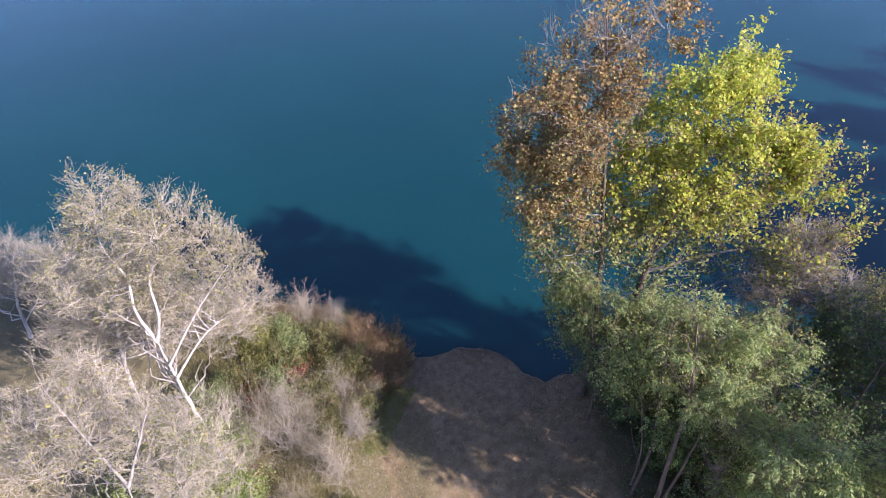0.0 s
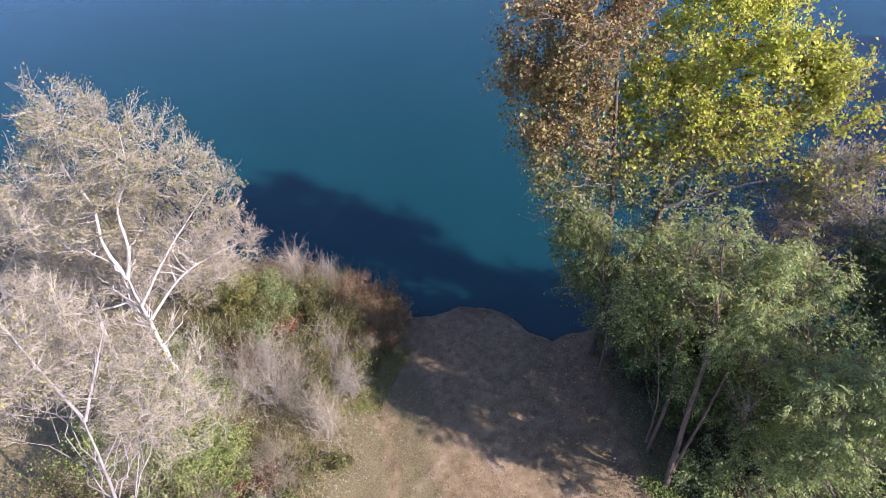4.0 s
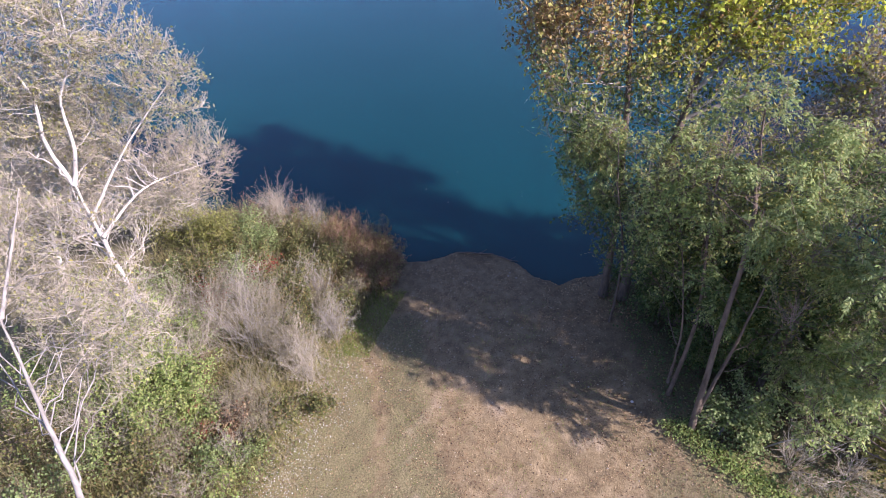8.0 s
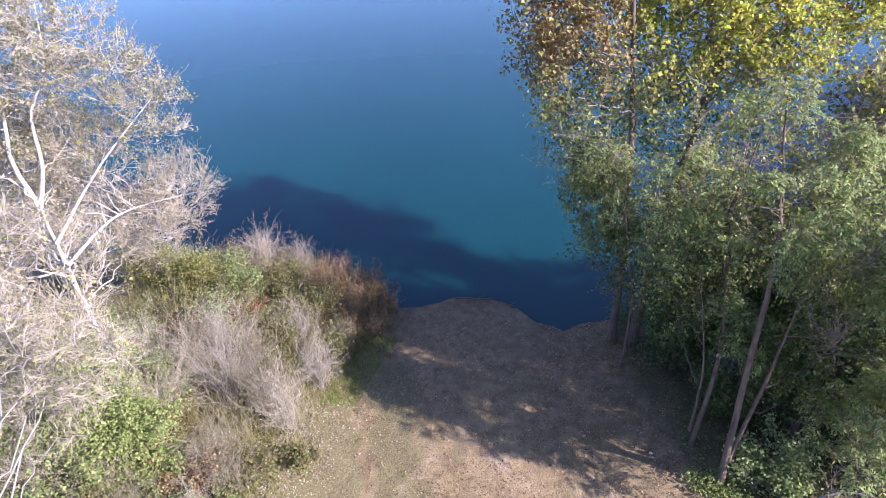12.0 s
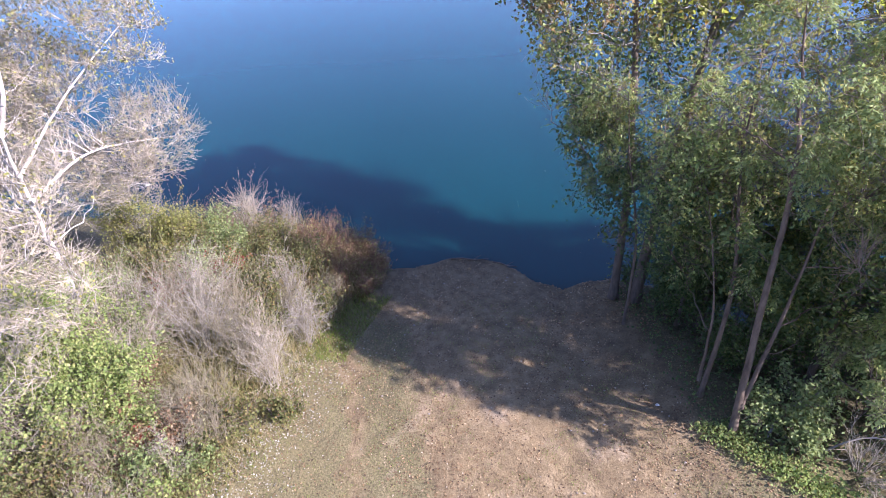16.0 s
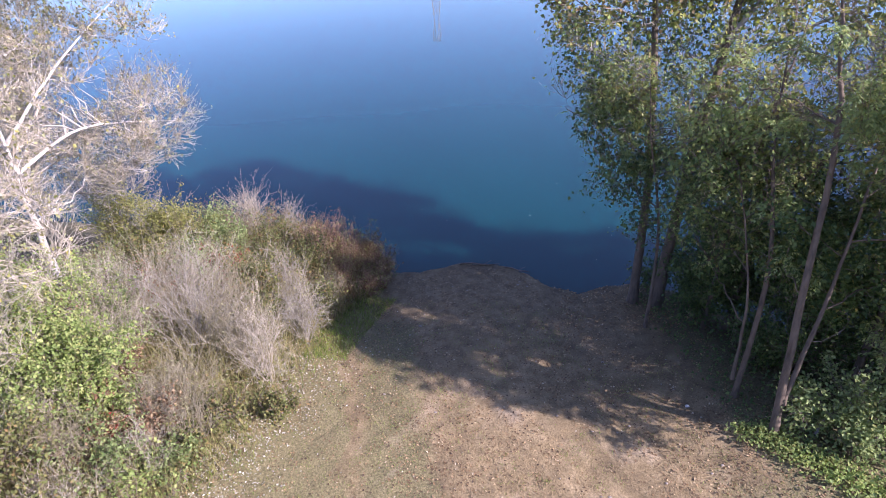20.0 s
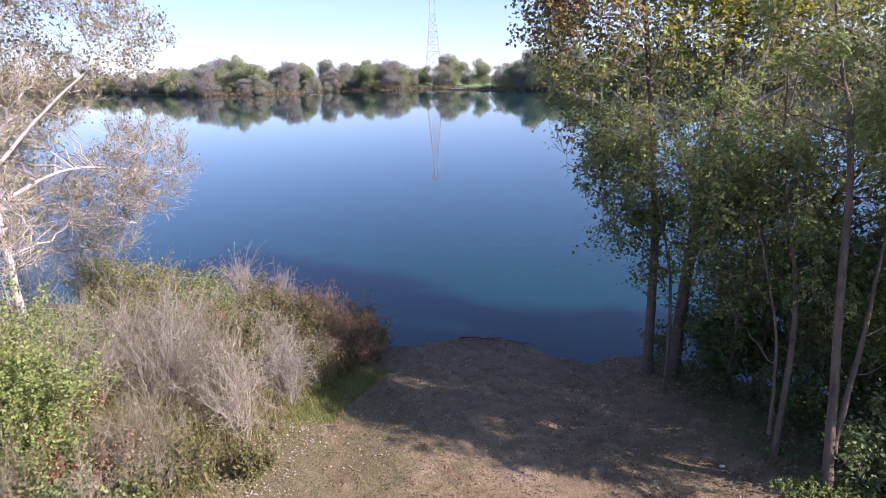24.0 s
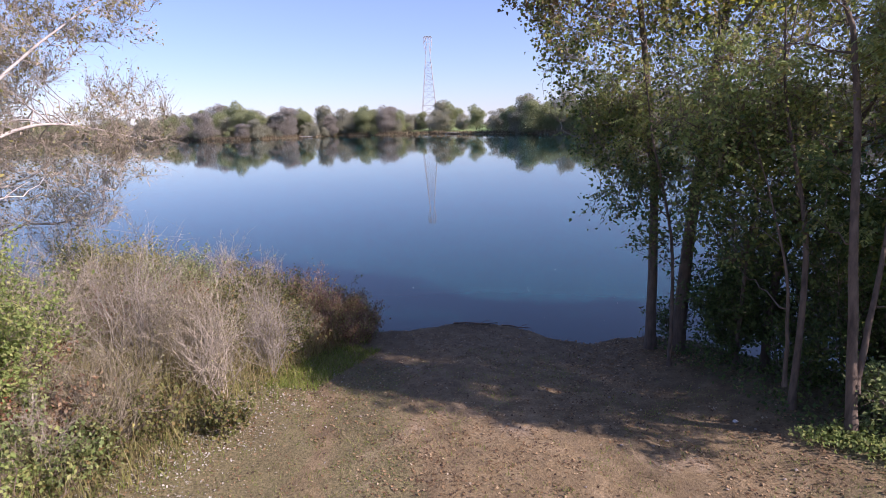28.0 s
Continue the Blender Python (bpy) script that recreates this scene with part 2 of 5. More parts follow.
def raw_mesh(name, v, f, material, smooth=False):
    """A mesh from vertex and face arrays; all faces have the same number of corners."""
    me = bpy.data.meshes.new(name)
    v, f = np.asarray(v, dtype=np.float32), np.asarray(f, dtype=np.int32)
    k = f.shape[1]
    me.vertices.add(len(v))
    me.vertices.foreach_set("co", v.ravel())
    me.loops.add(f.size)
    me.loops.foreach_set("vertex_index", f.ravel())
    me.polygons.add(len(f))
    me.polygons.foreach_set("loop_start", np.arange(0, f.size, k, dtype=np.int32))
    me.polygons.foreach_set("use_smooth", np.full(len(f), smooth))
    me.update(calc_edges=True)
    me.materials.append(MAT[material])
    return me


def part(name, me, parent, label=""):
    ob = new(name, me)
    ob.parent = parent
    if label:
        tagged(ob, label)
    return ob


def thing(name, at, label, category, group=""):
    ob = new(name)
    ob.location = at
    ob.empty_display_size = 0.2
    return tagged(ob, label, category, group)


def unit(a):
    return a / np.maximum(np.linalg.norm(a, axis=-1, keepdims=True), 1e-9)


def tubes(p, r, sides=5):
    """Tapered tubes along polylines p (count, steps, 3) with radii r (count, steps)."""
    p, r = np.asarray(p, float), np.asarray(r, float)
    n, s = p.shape[:2]
    t = unit(np.gradient(p, axis=1))
    main = unit(p[:, -1] - p[:, 0])
    ref = np.where(np.abs(main[:, 2:3]) > 0.8, [[1.0, 0, 0]], [[0, 0, 1.0]])
    u = unit(np.cross(t, np.repeat(ref[:, None], s, 1)))
    w = np.cross(t, u)
    a = np.arange(sides) * 2 * np.pi / sides
    ring = u[:, :, None] * np.cos(a)[None, None, :, None] + w[:, :, None] * np.sin(a)[None, None, :, None]
    v = (p[:, :, None] + ring * r[:, :, None, None]).reshape(-1, 3)
    i = np.arange(n * s * sides).reshape(n, s, sides)
    q = np.stack([i[:, :-1], np.roll(i, -1, 2)[:, :-1], np.roll(i, -1, 2)[:, 1:], i[:, 1:]], -1).reshape(-1, 4)
    return v, q


def leaves(c, length, width, droop=0.35):
    """Kite-shaped leaves, folded along the midrib, at the points c."""
    n = len(c)
    d = unit(rng.normal(size=(n, 3)) + [0, 0, -droop])
    s = unit(np.cross(d, rng.normal(size=(n, 3)) * 0.8 + [0, 0, 1.0]))
    nn = np.cross(s, d)
    k = rng.uniform(0.65, 1.25, (n, 1))
    ln, wd = length * k, width * k
    base = c - d * ln * 0.5
    v = np.stack([base, base + d * ln * 0.42 + s * wd * 0.5 + nn * wd * 0.16, base + d * ln, base + d * ln * 0.42 - s * wd * 0.5 + nn * wd * 0.16], 1)
    return v.reshape(-1, 3), np.arange(n * 4).reshape(n, 4)


def pinnate(c, length, leaflet, width, pairs=5):
    """Compound leaves that hang outwards from the points c: a row of leaflets on both sides of a bent midrib."""
    n = len(c)
    d = unit(np.stack([rng.normal(size=n), rng.normal(size=n), rng.normal(size=n) * 0.35 + 0.05], 1))
    s = unit(np.cross(d, rng.normal(size=(n, 3)) * 0.25 + [0, 0, 1.0]))
    k = rng.uniform(0.7, 1.2, (n, 1))
    vs = []
    for j in range(pairs * 2 + 1):
        u = 1.0 if j == pairs * 2 else 0.25 + 0.7 * (j // 2) / pairs
        side = 0.0 if j == pairs * 2 else (1.0, -1.0)[j % 2]
        q = c + d * length * k * u - np.array([0, 0, 0.45]) * length * k * u * u
        e = unit(s * side * 0.85 + d * 0.55 - np.array([0, 0, 0.25 + 0.5 * u]) + rng.normal(size=(n, 3)) * 0.16)
        w = unit(np.cross(e, np.cross(s, d) + rng.normal(size=(n, 3)) * 0.25))
        ln, wd = leaflet * k * rng.uniform(0.8, 1.15, (n, 1)), width * k
        vs.append(np.stack([q, q + e * ln * 0.45 + w * wd * 0.5, q + e * ln, q + e * ln * 0.45 - w * wd * 0.5], 1).reshape(-1, 3))
    v = np.concatenate(vs)
    return v, np.arange(len(v)).reshape(-1, 4)


def in_blobs(blobs, n, shell=0.5):
    """Random points in ellipsoids (x, y, z, rx, ry, rz), crowded towards their skins."""
    b = np.asarray(blobs, float)
    vol = b[:, 3] * b[:, 4] * b[:, 5]
    i = rng.choice(len(b), n, p=vol ** 0.8 / (vol ** 0.8).sum())
    d = unit(rng.normal(size=(n, 3)))
    return b[i, :3] + d * b[i, 3:] * (rng.uniform(0, 1, (n, 1)) ** shell)


def curve_from(a, b, steps, lift, wob):
    """Bent limbs from a to b."""
    ln = np.linalg.norm(b - a, axis=1, keepdims=True)
    c = (a + b) / 2 + rng.normal(size=a.shape) * ln * wob + np.array([0, 0, 1.0]) * ln * lift
    s = np.linspace(0, 1, steps)[None, :, None]
    path = (1 - s) ** 2 * a[:, None] + 2 * s * (1 - s) * c[:, None] + s ** 2 * b[:, None]
    jit = rng.normal(size=path.shape) * ln[:, None] * wob * 0.18
    jit[:, 0] = 0
    return path + jit


def attach(target, node, radius, bias):
    """For each target the skeleton node that a limb to it would leave from."""
    out = np.zeros(len(target), int)
    for k in range(0, len(target), 400):
        t = target[k:k + 400, None]
        d = np.linalg.norm(t - node[None], axis=2)
        out[k:k + 400] = np.argmin(d + bias * np.maximum(0, node[None, :, 2] - t[..., 2] + 0.25 * d) - 0.4 * np.minimum(radius[None], 0.3), axis=1)
    return out


def spline(pts, steps):
    pts = np.asarray(pts, float)
    s = np.linspace(0, len(pts) - 1, steps)
    i = np.minimum(s.astype(int), len(pts) - 2)
    f = (s - i)[:, None]
    p0, p1, p2, p3 = pts[np.maximum(i - 1, 0)], pts[i], pts[i + 1], pts[np.minimum(i + 2, len(pts) - 1)]
    return 0.5 * (2 * p1 + (p2 - p0) * f + (2 * p0 - 5 * p1 + 4 * p2 - p3) * f ** 2 + (3 * p1 - p0 - 3 * p2 + p3) * f ** 3)


def sprout(p, r, n, lo, hi, spread, length, up, steps=4, thin=0.004):
    """New shoots that leave the limbs p at random places, bent towards the light."""
    i = rng.integers(0, len(p), n)
    s = rng.uniform(lo, hi, n) * (p.shape[1] - 1)
    k = np.minimum(s.astype(int), p.shape[1] - 2)
    f = (s - k)[:, None]
    a = p[i, k] * (1 - f) + p[i, k + 1] * f
    d = unit(unit(p[i, k + 1] - p[i, k]) + rng.normal(size=(n, 3)) * spread + np.array([0, 0, up]))
    ln = length * rng.uniform(0.45, 1.35, (n, 1))
    e = a + d * ln
    e[:, 2] += ln[:, 0] * up * 0.25
    q = curve_from(a, e, steps, -0.06, 0.05)
    r0 = np.maximum(np.minimum(r[i, k] * 0.6, ln[:, 0] * 0.012), thin)
    return q, r0[:, None] * np.linspace(1, 0.45, steps)[None]


def joined(which, sides):
    vs, fs, o = [], [], 0
    for p, r in which:
        v, f = tubes(p, r, sides)
        vs.append(v), fs.append(f + o)
        o += len(v)
    return np.concatenate(vs), np.concatenate(fs)


def leaf_parts(ob, tips, leaf_sets, base, clump=None, compound=False):
    every = tips
    if clump:
        # leaves gather in sprays, with gaps between them
        k, reach = clump
        centre = tips[rng.integers(0, len(tips), k)]
        near = np.concatenate([np.min(np.linalg.norm((tips[j:j + 500, None] - centre[None]) * [1, 1, 1.5], axis=2), axis=1) for j in range(0, len(tips), 500)])
        tips = tips[near < reach * rng.uniform(0.4, 1.0, len(tips))]
    for mat, n, ln, wd, spread, *zone in leaf_sets:
        t = every if len(zone) > 2 else tips
        if zone:
            h = t[:, 2] + base[2] + rng.normal(size=len(t)) * 0.5
            t = t[(h > zone[0]) & (h < zone[1])]
        if len(t) < 5:
            continue
        if compound and len(zone) < 3:
            c = t[rng.integers(0, len(t), n // 11)]
            tagged(part("crown", raw_mesh("crown", *pinnate(c, 0.27, ln, wd), mat), ob), kind="stuff")
            continue
        c = t[rng.integers(0, len(t), n)] + rng.normal(size=(n, 3)) * spread
        tagged(part("crown", raw_mesh("crown", *leaves(c, ln, wd), mat), ob), kind="stuff")


def grow_tree(name, stems, blobs, counts, bark, twig, leaf_sets, label, category="tree", r_trunk=0.14, group="",
              lift=0.05, wob=0.12, bias=0.9, twig_r=0.006, shell=0.45, r_tip=0.14, shoots=(3000, 0.45, 0.35, 0.4), fine=0.0035, clump=None, limb=1.0, compound=False, limb_bark=""):
    """A tree: stems (control points), limbs and branches drawn towards points in its crown, shoots and leaves on them.
    counts: how many limbs, branches, twigs. leaf_sets: (material, count, length, width, spread, from height, to height)."""
    base = np.asarray(stems[0][0], float)
    ob = thing(name, base, label, category, group)
    nodes, radii = [], []
    for k, pts in enumerate(stems):
        p = spline(pts, 18) - base
        h = np.linspace(0, 1, 18)
        r0 = r_trunk[k] if isinstance(r_trunk, (list, tuple)) else r_trunk
        r = r0 * (1 - (1 - r_tip) * h) * (1 + 0.35 * np.exp(-h * 30))
        p[1:] += rng.normal(size=(17, 3)) * r0 * 0.12
        part("trunk", raw_mesh("trunk", *tubes(p[None], r[None], 10), (limb_bark or bark) if k else bark, True), ob)
        f = np.linspace(0, 17, 50)
        nodes.append(np.stack([np.interp(f, np.arange(18), p[:, a]) for a in range(3)], 1))
        radii.append(np.interp(f, np.arange(18), r))
    node, rad = np.concatenate(nodes), np.concatenate(radii)
    lowest = min(b[2] - b[5] for b in blobs) - base[2]
    keep = node[:, 2] > lowest * 0.75
    node, rad = node[keep], rad[keep]
    trunk_node, trunk_rad = node, rad
    sets = []
    for lev, n in enumerate(counts):
        t = in_blobs(blobs, n, shell if lev < 2 else shell * 0.9) - base
        at = attach(t, node, rad, bias)
        a = node[at]
        steps = (9, 7, 5)[lev]
        p = curve_from(a, t, steps, lift, wob)
        ln = np.linalg.norm(t - a, axis=1)
        r0 = np.minimum(rad[at] * 0.6, np.maximum(ln * (0.013, 0.010, 0.008)[lev], twig_r))
        r0 = np.maximum(r0 * (limb, (1 + limb) / 2, 1)[lev], twig_r * (1.5, 1.2, 0.8)[lev])
        r = np.maximum(r0[:, None] * np.linspace(1, 0.35, steps)[None], twig_r * 0.5)
        sets.append((p, r))
        pn, pr = p[:, 1:].reshape(-1, 3), r[:, 1:].ravel()
        if lev == 0:
            node, rad = np.concatenate([trunk_node, pn]), np.concatenate([trunk_rad, pr])
        elif lev == 1:
            node, rad = np.concatenate([node[len(trunk_node):], pn]), np.concatenate([rad[len(trunk_rad):], pr])
    for j in range(len(sets[0][0])):
        part("limb", raw_mesh("limb", *tubes(sets[0][0][j:j + 1], sets[0][1][j:j + 1], 7), limb_bark or bark, True), ob)
    for j in range(len(sets[1][0])):
        part("branch", raw_mesh("branch", *tubes(sets[1][0][j:j + 1], sets[1][1][j:j + 1], 5), limb_bark or bark, True), ob)
    n, ln, spread, up = shoots
    sh = sprout(sets[2][0], sets[2][1], n, 0.15, 1.0, spread, ln, up, thin=fine)
    sh2 = sprout(sh[0], sh[1], int(n * 0.8), 0.2, 1.0, spread * 1.3, ln * 0.45, up, 3, thin=fine * 0.8)
    v, q = joined([sets[2], sh], 3)
    v2, q2 = joined([sh2], 3)
    tagged(part("twig", raw_mesh("twig", np.concatenate([v, v2]), np.concatenate([q, q2 + len(v)]), twig), ob), kind="stuff")
    tips = np.concatenate([sets[2][0][:, 2:].reshape(-1, 3), sh[0][:, 1:].reshape(-1, 3), sh2[0][:, 1:].reshape(-1, 3)])
    leaf_parts(ob, tips, leaf_sets, base, clump, compound)
    return ob


def vase_shrub(name, x, y, h, spread, twig, leaf_sets, label, stems=12, branches=80, twigs=420, tip=420, thick=0.009, fine=0.0024, group="shrubs beside the landing", category="bush", lean=(0, 0)):
    """A shrub of upright stems that fan out from its foot, forking into ever finer twigs."""
    z = g_at(x, y) - 0.02
    ob = thing(name, (x, y, z), label, category, group)
    a = rng.uniform(0, 2 * np.pi, stems)
    out = rng.uniform(0.15, 1.0, stems) * spread
    foot = np.stack([np.cos(a) * out * 0.12, np.sin(a) * out * 0.12, np.zeros(stems)], 1)
    top = np.stack([np.cos(a) * out + lean[0], np.sin(a) * out + lean[1], h * rng.uniform(0.6, 1.0, stems) * (1 - 0.25 * out / max(spread, 0.1))], 1)
    p = curve_from(foot, top, 8, 0.06, 0.09)
    r = thick * rng.uniform(0.7, 1.2, (stems, 1)) * np.linspace(1, 0.3, 8)[None]
    for j in range(stems):
        part("stem", raw_mesh("stem", *tubes(p[j:j + 1], r[j:j + 1], 6), twig, True), ob)
    b1 = sprout(p, r, branches, 0.12, 0.95, 0.7, h * 0.36, 0.28, 5, fine * 1.3)
    b2 = sprout(b1[0], b1[1], twigs, 0.15, 1.0, 0.65, h * 0.2, 0.22, 4, fine)
    b3 = sprout(b2[0], b2[1], tip, 0.2, 1.0, 0.7, h * 0.11, 0.15, 3, fine * 0.8)
    v, q = joined([b1], 4)
    v2, q2 = joined([b2], 3)
    v3, q3 = joined([b3], 3)
    tagged(part("twig", raw_mesh("twig", np.concatenate([v, v2, v3]), np.concatenate([q, q2 + len(v), q3 + len(v) + len(v2)]), twig), ob), kind="stuff")
    tips = np.concatenate([b1[0][:, 2:].reshape(-1, 3), b2[0][:, 1:].reshape(-1, 3), b3[0][:, 1:].reshape(-1, 3)])
    leaf_parts(ob, tips, leaf_sets, np.array([x, y, z]))
    return ob


def blades(c, h, width, lean=0.3):
    """Grass blades and dry stalks standing on the points c."""
    n = len(c)
    a = rng.uniform(0, 2 * np.pi, n)
    side = np.stack([np.cos(a), np.sin(a), np.zeros(n)], 1)
    d = unit(np.stack([rng.normal(size=n) * lean, rng.normal(size=n) * lean, np.ones(n)], 1))
    b = np.stack([rng.normal(size=n), rng.normal(size=n), np.zeros(n)], 1) * lean
    hh, w = np.asarray(h).reshape(-1, 1) * np.ones((n, 1)), width * rng.uniform(0.6, 1.3, (n, 1))
    mid = c + d * hh * 0.55
    tip = c + d * hh + b * hh * 0.5 - np.array([0, 0, 0.1]) * hh * lean
    v = np.stack([c - side * w * 0.5, c + side * w * 0.5, mid + side * w * 0.4, mid - side * w * 0.4, tip + side * w * 0.12, tip - side * w * 0.12], 1).reshape(-1, 3)
    i = np.arange(n)[:, None] * 6
    q = np.concatenate([i + [0, 1, 2, 3], i + [3, 2, 4, 5]])
    return v, q


def flat_leaves(c, length, width, tilt=0.3):
    """Fallen leaves, curled, lying about on the points c."""
    n = len(c)
    a = rng.uniform(0, 2 * np.pi, n)
    d = unit(np.stack([np.cos(a), np.sin(a), rng.normal(size=n) * tilt], 1))
    s = unit(np.cross(np.stack([rng.normal(size=n) * tilt, rng.normal(size=n) * tilt, np.ones(n)], 1), d))
    k = rng.uniform(0.5, 1.3, (n, 1))
    curl = np.array([0, 0, 1.0]) * width * k * rng.uniform(0.05, 0.4, (n, 1))
    ln, wd = length * k, width * k
    v = np.stack([c - d * ln * 0.5, c + s * wd * 0.5 + curl - d * ln * 0.08, c + d * ln * 0.5 + curl * 0.6, c - s * wd * 0.5 + curl - d * ln * 0.08], 1)
    return v.reshape(-1, 3), np.arange(n * 4).reshape(n, 4)


# ---------------- ground and lake ----------------
def smooth01(x):
    x = np.clip(x, 0, 1)
    return x * x * (3 - 2 * x)


NEAR_X = [-400, -60, -25, -14, -10, -7, -4.5, -3, -2.1, -1.3, -0.4, 0.4, 1.1, 1.65, 2.1, 2.8, 3.5, 4.2, 5.2, 6.2, 8, 12, 18, 26, 34, 45, 60, 400]
NEAR_Y = [40, 14, 5, 3.6, 3.2, 3.0, 2.4, 1.4, 0.45, 0.55, 0.98, 1.0, 0.82, 0.45, -0.1, -0.5, -0.1, 0.1, -0.3, -1.4, -2.2, -2.4, 0.0, 5.5, 11.5, 19.5, 26, 70]
FAR_X = [-900, -320, -230, -155, -125, -103, -84, -70, -38, -21, 0, 15, 28, 60, 120, 300, 900]
FAR_Y = [500, 380, 350, 292, 258, 250, 270, 303, 300, 306, 268, 260, 236, 215, 200, 180, 160]


def lump(x, y, s, seed=0.0):
    return np.sin(x * 1.7 * s + seed) * np.cos(y * 1.3 * s + seed * 2) + 0.5 * np.sin(x * 3.9 * s + y * 2.7 * s + seed) + 0.3 * np.sin(x * 7.3 * s - y * 6.1 * s)


def ground_z(x, y):
    x, y = np.asarray(x, float), np.asarray(y, float)
    yn = np.interp(x, NEAR_X, NEAR_Y) + 0.06 * lump(x, y, 1.6)
    yf = np.interp(x, FAR_X, FAR_Y)
    back = yn - y
    near = WATER_Z + 0.10 * smooth01(back / 0.18) + 0.55 * smooth01(back / 7.0)
    near = near + 0.35 * smooth01((x - 3.6) / 2.5) * smooth01((back - 0.8) / 3) + 0.15 * smooth01((-3.0 - x) / 2) * smooth01(back / 2)
    near = near + 0.018 * lump(x, y, 1.0, 1.0) * smooth01(back / 1.5) + 0.008 * lump(x, y, 4.1, 2.0) * smooth01(back)
    bed = WATER_Z - 0.03 - np.minimum(0.35 * np.maximum(-back, 0), 4.0)
    z = np.where(back > 0, near, bed)
    inland = y - yf
    far = WATER_Z + 0.5 * smooth01(inland / 2) + 1.1 * smooth01(inland / 25)
    return np.where(inland > 0, far, np.where(inland > -12, np.maximum(bed, WATER_Z + 0.3 * inland), z))


def spaced(lo, hi, step, far, ratio):
    mid = list(np.arange(lo, hi + step / 2, step))
    out, s, a = [], step, hi
    while a < far:
        s = min(s * ratio, 60)
        a += s
        out.append(a)
    inn, s, a = [], step, lo
    while a > -far:
        s = min(s * ratio, 60)
        a -= s
        inn.append(a)
    return np.array(inn[::-1] + mid + out)


gx, gy = spaced(-9, 9, 0.1, 2600, 1.12), spaced(-12, 2.5, 0.1, 2600, 1.09)
gy = np.sort(np.concatenate([gy, np.arange(225, 325, 3.0)]))
X, Y = np.meshgrid(gx, gy)
Z = ground_z(X, Y)
gi = np.arange(X.size).reshape(X.shape)
gq = np.stack([gi[:-1, :-1], gi[:-1, 1:], gi[1:, 1:], gi[1:, :-1]], -1).reshape(-1, 4)
ground_mesh = raw_mesh("ground", np.stack([X, Y, Z], -1).reshape(-1, 3), gq, "earth", True)
left = smooth01((-1.9 - X - 0.25 * (Y + 4) + 0.5 * lump(X, Y, 0.7, 6.0)) / 1.8)
right = smooth01((X - 4.4 + 0.1 * (Y + 5)) / 0.8) * 0.8
track = 0.55 * smooth01(1 - np.abs(X + 2.2 + 0.15 * Y) / 1.4) * smooth01((-1.0 - Y) / 2)
patch = 0.35 * smooth01((-5.5 - Y) / 2) * smooth01(lump(X, Y, 0.6, 3.0))
grass = np.clip(np.maximum.reduce([left, right, track, patch]) + (Y > 100) * 1.0, 0, 1)
ga = ground_mesh.attributes.new("grass", "FLOAT", "POINT")
ga.data.foreach_set("value", grass.astype(np.float32).ravel())
sand = np.zeros_like(X)
for sx, sy, sr, turn, k in ((-1.25, -6.9, 0.55, 75, 0.8), (-1.05, -7.8, 0.6, 80, 0.6), (-0.1, -4.75, 0.9, -20, 0.5), (0.9, -5.4, 0.9, -25, 0.45), (2.6, -6.1, 1.1, -5, 0.4), (0.02, 0.02, 0.3, -10, 0.7), (-0.9, -5.6, 0.9, 60, 0.35), (-0.9, -9.0, 0.8, 85, 0.5), (1.2, -7.4, 1.3, 20, 0.35), (3.4, -7.6, 1.0, 10, 0.3)):
    ca, sn = math.cos(radians(turn)), math.sin(radians(turn))
    dx, dy = (X - sx) * ca + (Y - sy) * sn, ((Y - sy) * ca - (X - sx) * sn) * 2.6
    sand = np.maximum(sand, k * smooth01(0.75 - np.hypot(dx, dy) / sr + 0.38 * lump(X, Y, 2.6, 1.0) + 0.2 * lump(X, Y, 6.3, 2.0)))
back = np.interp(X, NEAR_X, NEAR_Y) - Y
# narrow wet band; the wide second term paints shade over the landing
wet_and_shade = np.maximum(smooth01(1.2 - back / 0.7 + 0.3 * lump(X, Y, 1.4, 4.0)), 0.66 * smooth01(1.1 - back / 7 + 0.12 * lump(X, Y, 0.9, 2.0)))
# painted shade on the earth under the right-hand trees
wet_and_shade = np.maximum(wet_and_shade, 0.75 * smooth01((X - 3.5) / 1.2 + 0.25 * lump(X, Y, 1.2, 1.0)) * smooth01((Y + 5.9) / 0.8))
wa = ground_mesh.attributes.new("wet_and_shade", "FLOAT", "POINT")
wa.data.foreach_set("value", (wet_and_shade * (Y < 30)).astype(np.float32).ravel())
lawn = smooth01((Y - np.interp(X, FAR_X, FAR_Y) - 3) / 3) * smooth01(1.3 - np.abs(X + 2) / 45) * (Y > 100)
la = ground_mesh.attributes.new("lawn", "FLOAT", "POINT")
la.data.foreach_set("value", lawn.astype(np.float32).ravel())
sa = ground_mesh.attributes.new("sand", "FLOAT", "POINT")
sa.data.foreach_set("value", sand.astype(np.float32).ravel())
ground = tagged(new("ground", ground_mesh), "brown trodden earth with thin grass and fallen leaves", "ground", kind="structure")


def g_at(x, y):
    return float(ground_z(x, y))


wx = np.array([-2600, -600, -100, -20, 0, 20, 100, 600, 2600.0])
WX, WY = np.meshgrid(wx, wx + 0.0)
wi = np.arange(WX.size).reshape(WX.shape)
wq = np.stack([wi[:-1, :-1], wi[:-1, 1:], wi[1:, 1:], wi[1:, :-1]], -1).reshape(-1, 4)
tagged(new("water", raw_mesh("water", np.stack([WX, WY, np.full_like(WX, WATER_Z)], -1).reshape(-1, 3), wq, "water", True)),
       "calm blue-green lake water mirroring the sky", "water", kind="structure")

